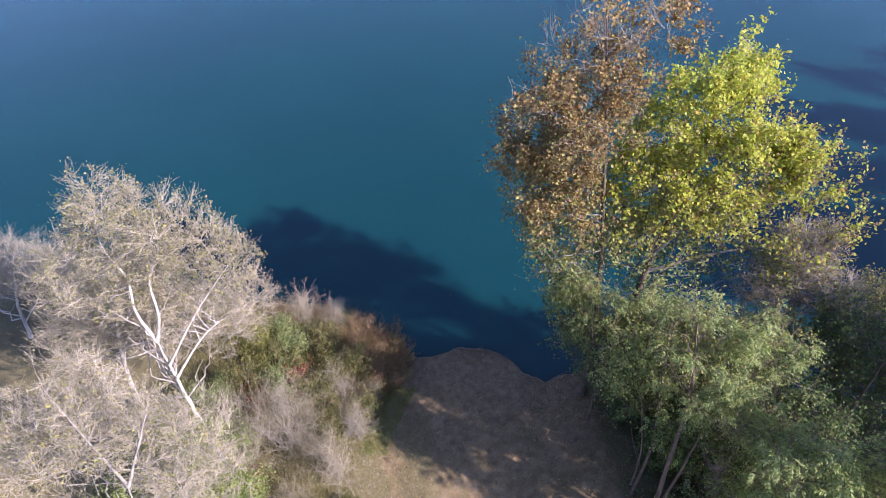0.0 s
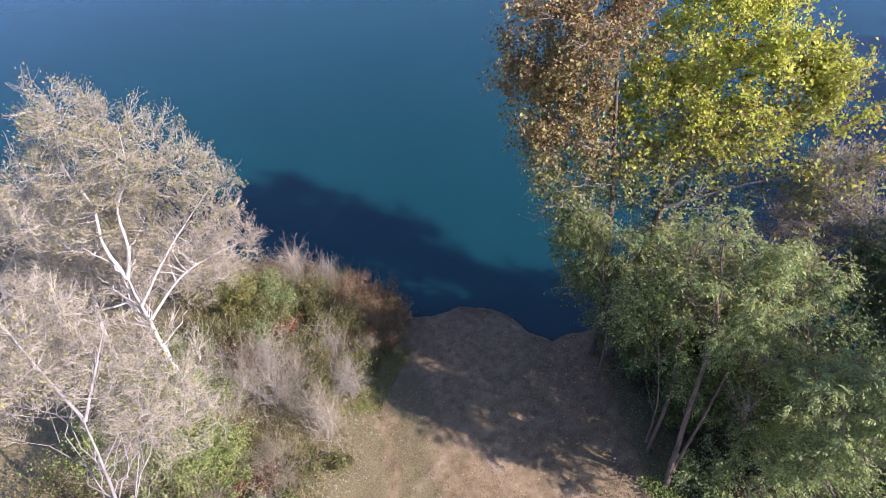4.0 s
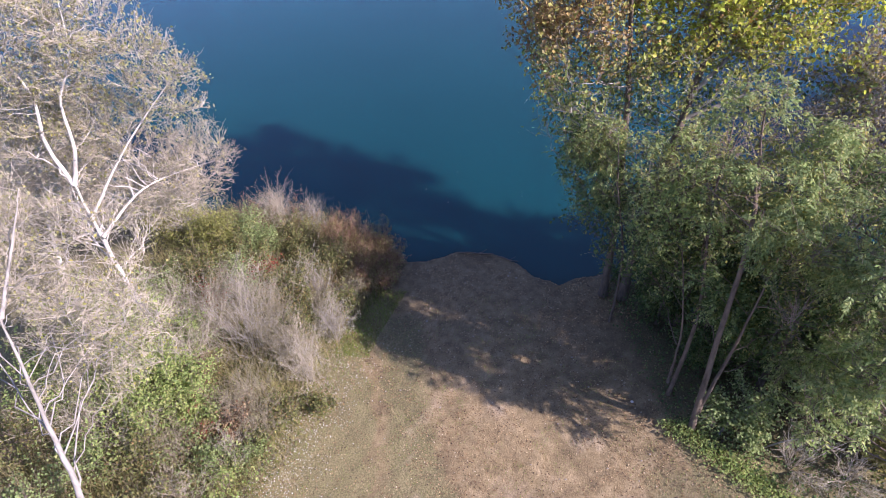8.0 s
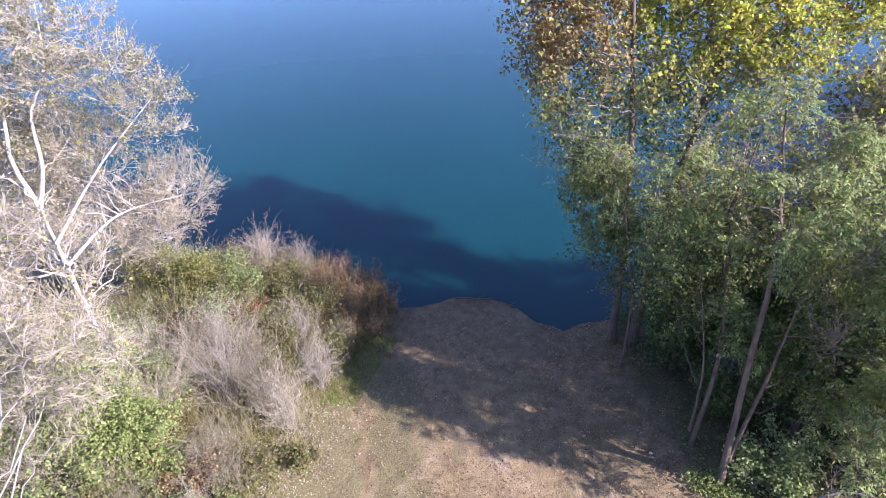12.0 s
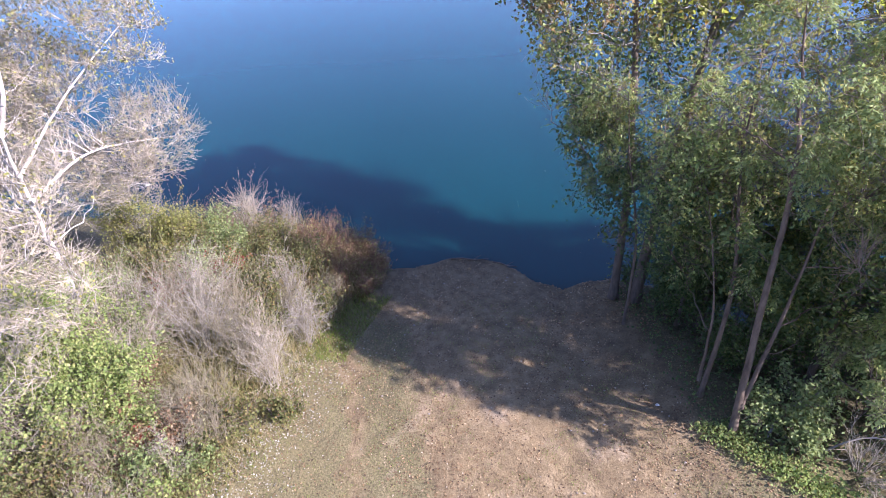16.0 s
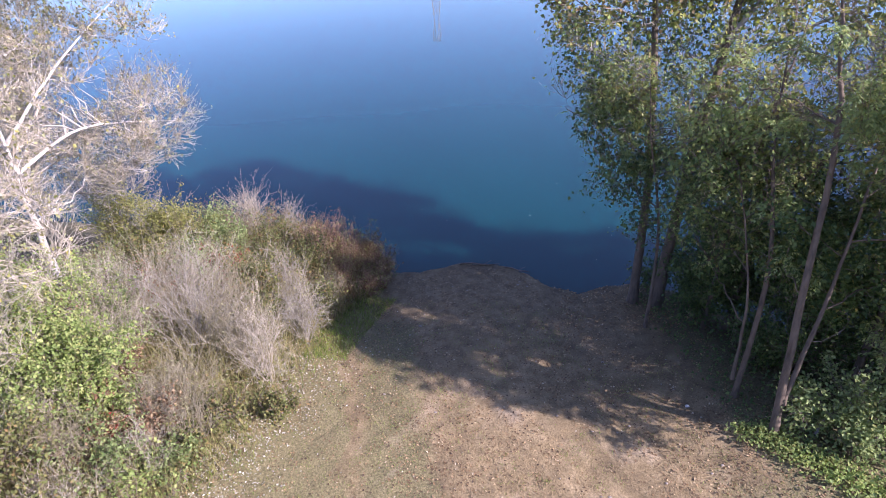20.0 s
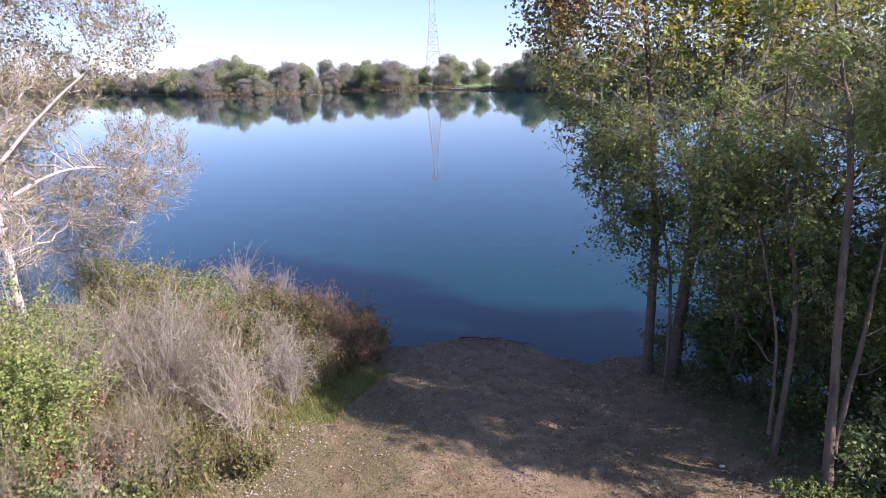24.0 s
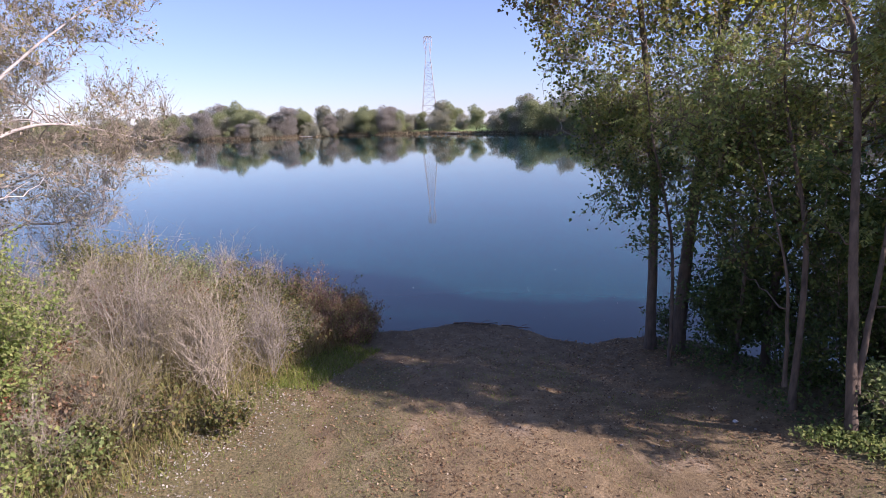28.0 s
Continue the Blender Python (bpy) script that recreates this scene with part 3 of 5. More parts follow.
# ---------------- trees beside the landing ----------------
TREE = "trees on the bank"
grow_tree("poplar", [[(4.03, -1.0, g_at(4.03, -1) - 0.05), (3.98, -0.8, 3.5), (3.6, -0.2, 8), (2.9, 0.3, 13.2)]],
          [(2.5, 0.2, 10.6, 1.9, 1.7, 2.1), (2.1, 0.1, 8.6, 1.5, 1.4, 1.6), (3.0, -0.1, 6.6, 1.4, 1.2, 1.7), (3.6, 0.4, 12.5, 1.5, 1.3, 1.3), (2.7, -0.4, 4.9, 0.95, 0.8, 1.1), (2.3, -0.2, 6.6, 0.9, 0.9, 1.2), (3.4, 0.3, 4.6, 0.9, 0.8, 1.0), (1.8, -0.3, 7.6, 0.7, 0.6, 0.8)],
          (22, 120, 650), "bark_brown", "twig_mauve",
          [("leaf_amber", 12000, 0.095, 0.078, 0.06, 7.6, 20), ("leaf_amber", 2500, 0.095, 0.078, 0.12, 6.6, 20, 1), ("leaf_brown", 6500, 0.095, 0.078, 0.12, 7.2, 11, 1), ("leaf_olive", 3600, 0.09, 0.074, 0.12, 5.5, 10, 1), ("leaf_lime", 1500, 0.09, 0.074, 0.1, 0, 7.4, 1), ("leaf_dark", 1300, 0.095, 0.078, 0.06, 0, 6.5)],
          "tall poplar with rust-orange autumn leaves at the water's edge", r_trunk=0.115, group=TREE, clump=(150, 0.75), limb_bark="bark_poplar")
grow_tree("poplar", [[(4.55, -1.12, g_at(4.55, -1.12) - 0.05), (4.85, -0.85, 3.5), (5.5, 0.0, 6.6), (6.1, 0.7, 9.0), (6.6, 1.2, 11.3)], [(5.35, -0.2, 6.0), (6.5, 0.0, 7.6), (7.6, 0.3, 9.2)], [(5.6, 0.1, 6.9), (5.3, 0.5, 8.6), (5.4, 0.9, 10.4)], [(5.2, -0.35, 5.4), (6.8, -0.5, 6.3), (8.8, -0.6, 7.0)]],
          [(6.2, 0.9, 9.3, 2.4, 2.0, 1.9), (8.9, 0.4, 8.4, 1.5, 1.3, 1.4), (5.0, 0.4, 8.0, 1.7, 1.4, 1.5), (7.0, 1.6, 10.7, 1.3, 1.3, 1.0), (5.6, -0.2, 6.0, 1.9, 1.3, 1.4), (8.6, -0.7, 6.4, 1.7, 1.1, 1.1), (6.6, 0.0, 7.0, 1.6, 1.2, 1.0), (4.2, -0.2, 6.6, 1.4, 1.1, 1.3), (9.9, -0.9, 7.3, 0.8, 0.8, 0.8), (5.3, 1.1, 5.4, 1.6, 1.0, 1.5), (7.0, 1.2, 6.8, 1.7, 1.0, 1.2), (5.3, -0.5, 4.4, 1.1, 0.7, 0.8), (6.2, -0.6, 7.9, 1.5, 0.6, 0.8)],
          (20, 150, 850), "bark_brown", "twig_mauve",
          [("leaf_yellow", 12500, 0.108, 0.092, 0.07, 8.3, 20), ("leaf_yellow", 8000, 0.105, 0.09, 0.12, 7.2, 20, 1), ("leaf_brown", 2400, 0.1, 0.082, 0.13, 7.2, 10.2, 1), ("leaf_amber", 2200, 0.1, 0.082, 0.13, 7.2, 9.6, 1), ("leaf_olive", 6000, 0.098, 0.08, 0.13, 6.0, 10.6, 1), ("leaf_lime", 2200, 0.098, 0.08, 0.13, 0, 7.4, 1), ("leaf_dark", 1900, 0.1, 0.08, 0.1, 0, 6.4, 1)],
          "tall poplar with bright yellow-green autumn leaves", r_trunk=[0.14, 0.06, 0.05, 0.06], group=TREE, clump=(210, 0.8), limb_bark="bark_poplar")
grow_tree("alder", [[(9.3, -1.9, g_at(9.3, -1.9) - 0.05), (9.3, -1.6, 3), (9.2, -1.2, 5.4), (9.1, -0.9, 7.4)]],
          [(9.1, -0.9, 6.9, 1.0, 0.8, 1.1), (8.6, -1.0, 5.6, 1.1, 0.9, 1.0), (9.9, -1.1, 5.6, 0.9, 0.8, 1.0)],
          (12, 80, 500), "bark_grey", "twig_mauve", [("leaf_brown", 3200, 0.06, 0.06, 0.07)], "mauve-grey twiggy tree with few brown leaves", r_trunk=0.06, group=TREE, shoots=(5000, 0.36, 0.45, 0.35))


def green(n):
    # below 4.2 m a darker leaf colour paints the crown's own shade
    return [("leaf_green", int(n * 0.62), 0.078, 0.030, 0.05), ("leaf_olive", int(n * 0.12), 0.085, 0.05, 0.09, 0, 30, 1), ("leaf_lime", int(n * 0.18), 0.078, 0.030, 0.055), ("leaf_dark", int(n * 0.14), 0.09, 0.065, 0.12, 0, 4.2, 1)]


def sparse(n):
    # again darker leaves below 4.2 m, for shade low in the crown
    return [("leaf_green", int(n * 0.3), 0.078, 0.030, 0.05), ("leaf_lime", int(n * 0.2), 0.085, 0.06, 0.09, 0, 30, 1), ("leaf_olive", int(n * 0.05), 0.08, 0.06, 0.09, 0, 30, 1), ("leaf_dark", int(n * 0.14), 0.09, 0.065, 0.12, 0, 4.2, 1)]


grow_tree("ash_tree", [[(5.2, -5.85, g_at(5.2, -5.85) - 0.05), (5.22, -5.4, 3), (5.38, -4.75, 5.4), (5.25, -4.3, 6.8), (5.1, -4.05, 8.0)], [(5.24, -5.75, 1.2), (5.75, -5.2, 3.4), (6.2, -4.6, 6.2)]],
          [(5.6, -4.2, 6.2, 1.3, 1.1, 1.1), (6.5, -4.4, 5.2, 1.2, 1.0, 1.2), (5.2, -4.6, 4.0, 0.6, 0.5, 0.8), (6.2, -4.7, 3.2, 0.9, 0.7, 0.9), (6.9, -5.3, 4.5, 1.1, 0.8, 1.0), (5.9, -5.5, 6.3, 1.0, 0.7, 0.9), (6.6, -5.6, 5.6, 0.8, 0.6, 0.8), (5.0, -4.0, 7.3, 0.9, 0.8, 0.8), (6.2, -4.0, 7.1, 1.0, 0.8, 0.8), (7.4, -4.2, 6.5, 1.0, 0.8, 0.8), (5.4, -5.4, 5.4, 0.7, 0.5, 0.6), (6.4, -5.9, 6.0, 0.8, 0.5, 0.6)],
          (18, 85, 400), "bark_ash", "twig_brown", green(29000), "leaning twin-stemmed tree with fine green leaves", r_trunk=[0.072, 0.048], group=TREE, clump=(70, 0.5), shoots=(1000, 0.40, 0.45, 0.4), compound=True)
grow_tree("ash_tree", [[(4.95, -4.85, g_at(4.95, -4.85) - 0.05), (5.15, -4.4, 3), (5.1, -3.6, 5.0), (5.2, -3.0, 7.0)], [(4.9, -4.7, 0.8), (4.9, -4.4, 2.6), (4.6, -3.6, 4.6)]],
          [(5.2, -3.0, 5.0, 1.2, 0.9, 1.0), (4.3, -3.0, 4.7, 1.1, 1.0, 1.0), (5.0, -3.2, 4.0, 1.1, 0.8, 0.9), (4.6, -3.0, 3.0, 0.9, 0.7, 0.8)],
          (12, 55, 260), "bark_ash", "twig_brown", sparse(17000), "slender twin-stemmed tree with fine green leaves", r_trunk=[0.055, 0.035], group=TREE, clump=(70, 0.5), shoots=(1000, 0.40, 0.45, 0.4), compound=True)
grow_tree("ash_tree", [[(4.05, -2.15, g_at(4.05, -2.15) - 0.05), (4.0, -2.05, 2.5), (3.6, -1.9, 4.4), (3.4, -1.8, 5.8)]],
          [(3.35, -1.1, 4.9, 1.0, 0.8, 1.1), (3.5, -1.4, 3.6, 0.85, 0.7, 0.7), (4.4, -1.7, 4.4, 1.0, 0.9, 1.4), (3.9, -1.9, 2.6, 0.7, 0.6, 0.7), (3.1, -1.0, 4.6, 0.8, 0.7, 0.9), (3.3, -1.3, 3.3, 0.7, 0.6, 0.6)],
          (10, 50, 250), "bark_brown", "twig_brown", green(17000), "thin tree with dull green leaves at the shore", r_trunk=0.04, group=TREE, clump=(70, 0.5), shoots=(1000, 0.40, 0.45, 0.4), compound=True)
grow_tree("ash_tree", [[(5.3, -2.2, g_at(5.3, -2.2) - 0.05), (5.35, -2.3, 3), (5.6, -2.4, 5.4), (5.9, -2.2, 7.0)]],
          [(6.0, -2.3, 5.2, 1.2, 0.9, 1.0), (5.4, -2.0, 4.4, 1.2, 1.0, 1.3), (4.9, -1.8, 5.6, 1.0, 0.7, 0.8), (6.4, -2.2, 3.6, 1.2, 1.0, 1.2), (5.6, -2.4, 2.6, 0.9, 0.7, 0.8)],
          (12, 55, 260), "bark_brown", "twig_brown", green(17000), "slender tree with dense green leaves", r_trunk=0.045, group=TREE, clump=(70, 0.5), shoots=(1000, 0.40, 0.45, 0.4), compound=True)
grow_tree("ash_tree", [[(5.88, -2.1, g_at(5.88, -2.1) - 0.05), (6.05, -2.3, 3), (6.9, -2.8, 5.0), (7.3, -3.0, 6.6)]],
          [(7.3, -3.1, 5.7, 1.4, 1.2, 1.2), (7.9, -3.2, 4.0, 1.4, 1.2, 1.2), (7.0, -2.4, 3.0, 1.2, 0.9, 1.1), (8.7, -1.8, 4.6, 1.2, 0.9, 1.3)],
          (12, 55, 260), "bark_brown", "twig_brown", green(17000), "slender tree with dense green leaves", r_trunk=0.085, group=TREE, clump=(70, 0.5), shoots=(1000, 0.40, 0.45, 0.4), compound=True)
# over half the leaves darkened: shade painted into this crown
grow_tree("ash_tree", [[(7.2, -4.5, g_at(7.2, -4.5) - 0.05), (7.4, -4.3, 2.5), (7.7, -4.1, 4.4), (7.8, -4.0, 6.0)]],
          [(7.7, -4.0, 5.2, 1.2, 1.1, 1.2), (8.5, -4.6, 3.8, 1.3, 1.1, 1.2), (8.8, -5.2, 2.6, 1.3, 1.0, 1.0), (8.2, -5.5, 5.1, 1.2, 1.0, 1.2)],
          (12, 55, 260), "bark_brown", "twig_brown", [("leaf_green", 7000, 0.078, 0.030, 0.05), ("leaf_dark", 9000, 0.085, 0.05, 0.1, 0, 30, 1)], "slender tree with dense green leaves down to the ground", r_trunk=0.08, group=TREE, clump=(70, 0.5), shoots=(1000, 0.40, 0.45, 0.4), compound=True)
# most leaves darkened, so the shade lies in this crown's colour
grow_tree("ash_tree", [[(9.8, -4.6, g_at(9.8, -4.6) - 0.05), (9.9, -4.4, 2.5), (10.1, -4.0, 4.8), (10.2, -3.8, 6.2)]],
          [(10.2, -3.4, 4.8, 1.5, 1.2, 1.4), (11.2, -3.4, 3.0, 1.4, 1.1, 1.2), (10.2, -2.4, 5.0, 1.3, 1.0, 1.3)],
          (12, 70, 400), "bark_brown", "twig_brown", [("leaf_green", 2500, 0.08, 0.036, 0.07), ("leaf_dark", 13000, 0.085, 0.05, 0.07)], "green tree in the thicket, leaves darkened for shade", r_trunk=0.09, group=TREE)
grow_tree("alder", [[(12.3, -3.0, g_at(12.3, -3.0) - 0.05), (12.4, -2.4, 2), (12.8, -1.2, 3.6), (13.2, -0.2, 4.8)]],
          [(13.0, -0.4, 3.8, 1.7, 1.3, 1.1), (11.7, -1.4, 3.0, 1.3, 1.1, 1.0), (14.4, 0.4, 3.0, 1.3, 1.1, 0.9)],
          (12, 60, 340), "bark_brown", "twig_brown", [("leaf_dark", 3500, 0.08, 0.06, 0.07), ("leaf_olive", 3500, 0.08, 0.06, 0.07)], "thin waterside tree with sparse olive leaves", r_trunk=0.08, group=TREE)
grow_tree("ash_tree", [[(9.1, -7.4, g_at(9.1, -7.4) - 0.05), (9.1, -7.3, 3), (9.1, -7.2, 5.0), (9.1, -7.15, 8.7)], [(9.0, -7.3, 1.0), (8.3, -6.9, 2.4), (7.5, -6.4, 3.6)]],
          [(8.9, -7.3, 5.0, 0.9, 0.8, 1.1), (7.7, -6.2, 3.6, 1.1, 1.0, 1.0), (7.3, -5.7, 2.4, 0.9, 0.7, 0.9), (8.3, -6.0, 2.6, 0.9, 0.7, 0.9), (7.3, -7.0, 4.6, 1.0, 0.6, 0.8), (6.9, -7.1, 3.2, 0.75, 0.5, 0.8), (8.2, -7.5, 5.9, 1.0, 0.7, 0.9), (7.1, -6.95, 6.3, 0.9, 0.55, 1.0), (5.75, -6.25, 4.9, 0.45, 0.35, 0.5), (6.8, -6.45, 6.2, 0.8, 0.45, 0.6), (9.1, -7.2, 7.4, 1.1, 0.8, 1.1), (8.5, -7.05, 6.6, 0.9, 0.7, 0.8), (9.3, -7.1, 8.4, 0.9, 0.7, 0.8)],
          (16, 80, 450), "bark_brown", "twig_brown", [("leaf_green", 25000, 0.085, 0.034, 0.055), ("leaf_lime", 20000, 0.085, 0.034, 0.055)], "sunlit green tree at the thicket's edge", r_trunk=[0.08, 0.05], group=TREE, clump=(150, 0.65), compound=True)
# taller unseen trees further along the bank, added to shade the water and the thicket
for bx, by, bh in ((15.6, -5.9, 11), (18.5, -5.0, 12), (24, 0.5, 12), (28, 4.0, 13), (32, 7.5, 14), (37, 11.5, 14), (42, 15.5, 15), (47, 18.5, 15), (30, 2.0, 14), (40, 10.5, 15)):
    bz = g_at(bx, by)
    grow_tree("poplar", [[(bx, by, bz), (bx + 0.2, by, bh * 0.4), (bx, by + 0.2, bh)]],
              [(bx, by, bh * 0.72, 2.4, 2.4, bh * 0.26), (bx + 0.8, by + 0.6, bh * 0.45, 2.8, 2.6, bh * 0.24), (bx - 0.8, by - 0.5, bh * 0.3, 2.4, 2.2, bh * 0.2)],
              (10, 40, 220), "bark_grey", "twig_brown", [("leaf_olive", 4500, 0.28, 0.22, 0.2), ("leaf_green", 3000, 0.28, 0.22, 0.2)],
              "tall leafy tree further along the bank, out of view", r_trunk=0.16, group=TREE, shoots=(600, 0.6, 0.35, 0.3))

# pale poplars on the other side
WHITE = dict(category="tree", group=TREE, twig_r=0.0055, fine=0.0038, wob=0.19)
grow_tree("white_poplar", [[(-7.6, -4.35, g_at(-7.6, -4.35) - 0.05), (-7.85, -4.1, 3), (-8.2, -3.65, 5.9)], [(-8.2, -3.65, 5.8), (-8.6, -3.35, 6.6), (-8.65, -3.0, 7.5), (-9.05, -2.75, 8.3), (-9.0, -2.5, 9.2)], [(-8.2, -3.65, 5.8), (-8.0, -3.4, 6.5), (-8.1, -3.0, 7.4), (-7.7, -2.7, 8.2), (-7.6, -2.4, 9.3)],
           [(-7.95, -3.95, 4.6), (-7.4, -2.6, 5.0), (-6.5, -0.9, 4.6)], [(-8.0, -3.9, 5.1), (-7.2, -3.0, 6.3), (-6.2, -2.0, 7.4)]],
          [(-8.4, -2.6, 8.7, 1.5, 1.3, 1.4), (-7.3, -2.2, 8.3, 1.3, 1.2, 1.4), (-9.5, -3.0, 7.6, 1.3, 1.3, 1.4), (-6.6, -1.5, 5.0, 0.9, 1.1, 1.1), (-6.3, -2.0, 7.2, 0.8, 0.9, 1.0), (-8.6, -2.4, 6.2, 1.3, 1.2, 1.2), (-8.9, -2.4, 9.6, 0.8, 0.8, 0.9), (-7.4, -2.0, 4.4, 1.1, 1.1, 0.9), (-6.9, -1.2, 4.7, 1.0, 1.0, 1.0), (-8.7, -2.7, 4.9, 1.2, 1.1, 1.1), (-7.8, -2.5, 6.6, 1.1, 1.0, 1.0)],
          (16, 150, 1050), "bark_white", "twig_pale",
          [("leaf_dry", 6500, 0.06, 0.042, 0.05, 6.6, 20), ("leaf_dry", 7000, 0.06, 0.042, 0.05), ("leaf_olive", 2200, 0.065, 0.048, 0.05, 6, 20)], "pale-barked poplar, nearly bare with withered leaves", limb=1.4, r_trunk=[0.115, 0.05, 0.048, 0.04, 0.036], shoots=(11000, 0.33, 0.5, 0.3), **WHITE)
grow_tree("white_poplar", [[(-7.2, -8.9, g_at(-7.2, -8.9) - 0.05), (-7.1, -8.4, 3), (-7.0, -7.7, 6.3)], [(-7.0, -7.7, 6.2), (-7.6, -7.3, 7.4), (-8.0, -7.0, 8.6)], [(-7.0, -7.7, 6.2), (-6.6, -7.2, 7.2), (-6.3, -6.8, 8.0)]],
          [(-7.7, -6.9, 7.3, 1.5, 1.4, 1.3), (-6.2, -6.6, 6.4, 1.2, 1.2, 1.3), (-9.0, -6.3, 6.6, 1.4, 1.4, 1.4), (-6.9, -6.3, 4.6, 1.2, 1.0, 1.2), (-9.0, -5.6, 5.4, 1.2, 1.1, 1.2), (-7.7, -6.4, 3.2, 1.1, 0.9, 1.1), (-9.2, -5.0, 3.8, 1.0, 0.9, 1.1), (-9.9, -7.4, 6.0, 1.3, 1.2, 1.3), (-5.7, -6.9, 5.2, 0.9, 0.9, 1.0)],
          (22, 140, 900), "bark_pale", "twig_pale",
          [("leaf_dry", 9000, 0.06, 0.042, 0.05), ("leaf_olive", 1500, 0.06, 0.045, 0.05)], "pale-barked poplar with many bare twigs and few leaves", limb=0.65, r_trunk=[0.085, 0.035, 0.035], shoots=(9000, 0.36, 0.5, 0.3), **{**WHITE, "wob": 0.17})
grow_tree("white_poplar", [[(-11.0, -2.6, g_at(-11.0, -2.6) - 0.05), (-11.0, -2.2, 2.6), (-10.6, -1.7, 5.2), (-10.4, -1.6, 6.8)]],
          [(-10.6, -1.6, 4.6, 1.5, 1.4, 1.3), (-12.0, -2.0, 3.8, 1.6, 1.4, 1.4), (-9.6, -1.0, 3.9, 1.3, 1.1, 1.4), (-8.5, -0.6, 3.5, 1.0, 0.9, 1.1), (-9.8, -1.5, 6.0, 1.4, 1.2, 1.2), (-11.2, -1.9, 6.3, 1.4, 1.2, 1.2)],
          (18, 130, 1000), "bark_white", "twig_pale", [("leaf_dry", 7500, 0.06, 0.04, 0.06)], "pale twiggy poplar, almost leafless", r_trunk=0.085, shoots=(7500, 0.45, 0.4, 0.35), **WHITE)
grow_tree("white_poplar", [[(-16.9, 0.6, g_at(-16.9, 0.6) - 0.05), (-16.9, 1.0, 1.8), (-16.6, 1.8, 3.6)]],
          [(-16.7, 1.8, 3.1, 1.6, 1.3, 1.1), (-15.7, 2.4, 2.1, 1.2, 1.0, 0.9), (-18.0, 1.8, 2.6, 1.6, 1.4, 1.4)],
          (14, 90, 600), "bark_white", "twig_mauve", [("leaf_dry", 2500, 0.06, 0.04, 0.06)], "mauve-grey twiggy tree leaning over the water", r_trunk=0.08, shoots=(5000, 0.45, 0.4, 0.35), **WHITE)

# ---------------- thicket beside the landing ----------------
FEW = [("leaf_dry", 220, 0.045, 0.028, 0.02)]
for x, y, h, s, twig, lab in (
        (-3.85, -4.7, 1.9, 0.75, "twig_pale", "bare pale-grey shrub with upright twigs"), (-4.45, -4.3, 1.9, 0.6, "twig_tan", "bare tan-grey shrub with upright twigs"),
        (-5.6, -4.0, 2.6, 0.9, "twig_mauve", "tall bare mauve-grey shrub"), (-6.3, -3.4, 2.4, 0.8, "twig_tan", "tall bare tan-grey shrub"),
        (-5.1, -3.0, 1.9, 0.7, "twig_tan", "bare tan-grey twiggy shrub"), (-6.7, -4.6, 2.4, 0.8, "twig_pale", "bare pale-grey twiggy shrub"),
        (-7.5, -3.4, 2.2, 0.8, "twig_pale", "bare pale-grey twiggy shrub"), (-4.3, -1.8, 1.6, 0.6, "twig_mauve", "bare mauve-grey twiggy shrub"),
        (-6.3, 1.7, 1.9, 0.5, "twig_pale", "bare pale twigs standing by the water"), (-7.1, 1.3, 1.5, 0.6, "twig_rust", "bare reddish shrub by the water"),
        (-3.5, -3.3, 1.5, 0.5, "twig_mauve", "bare mauve-grey twiggy shrub"), (-5.0, -5.7, 1.6, 0.7, "twig_tan", "bare tan-grey twiggy shrub"),
        (-8.9, -4.4, 2.6, 0.9, "twig_pale", "bare pale-grey twiggy shrub"), (-8.2, -6.4, 2.2, 0.9, "twig_pale", "bare pale-grey twiggy shrub"),
        (-6.0, -2.5, 1.8, 0.7, "twig_pale", "bare pale-grey twiggy shrub"), (-9.6, -3.6, 2.4, 0.9, "twig_mauve", "bare mauve-grey twiggy shrub"),
        (-5.1, 1.5, 1.5, 0.5, "twig_mauve", "bare mauve-grey twigs by the water"), (-8.6, 0.9, 1.8, 0.8, "twig_mauve", "bare mauve-grey twiggy shrub"),
        (-10.2, 1.2, 2.6, 1.0, "twig_mauve", "bare mauve-grey twiggy shrub"), (-12.6, 1.8, 3.2, 1.3, "twig_mauve", "bare mauve-grey twiggy shrub"), (-7.6, -5.2, 2.3, 0.8, "twig_mauve", "bare mauve-grey twiggy shrub"),
        (-4.6, -6.3, 1.1, 0.6, "twig_tan", "low tan tangle of dry stems"), (-5.4, -6.1, 1.3, 0.7, "twig_tan", "low tan tangle of dry stems"), (-6.2, -6.9, 1.3, 0.7, "twig_tan", "low tan tangle of dry stems"), (-5.0, -7.0, 1.0, 0.6, "twig_pale", "low pale tangle of dry stems"), (-7.0, -6.6, 1.6, 0.8, "twig_pale", "low pale tangle of dry stems"), (-5.8, -8.0, 1.1, 0.7, "twig_pale", "low pale tangle of dry stems"), (-3.9, -2.6, 1.1, 0.5, "twig_tan", "low tan tangle of dry stems"), (-3.4, -1.7, 0.9, 0.4, "twig_tan", "low tan tangle of dry stems")):
    vase_shrub("bare_shrub", x, y, h, s, twig, FEW, lab, stems=20, branches=110, twigs=480, tip=520, thick=0.009)
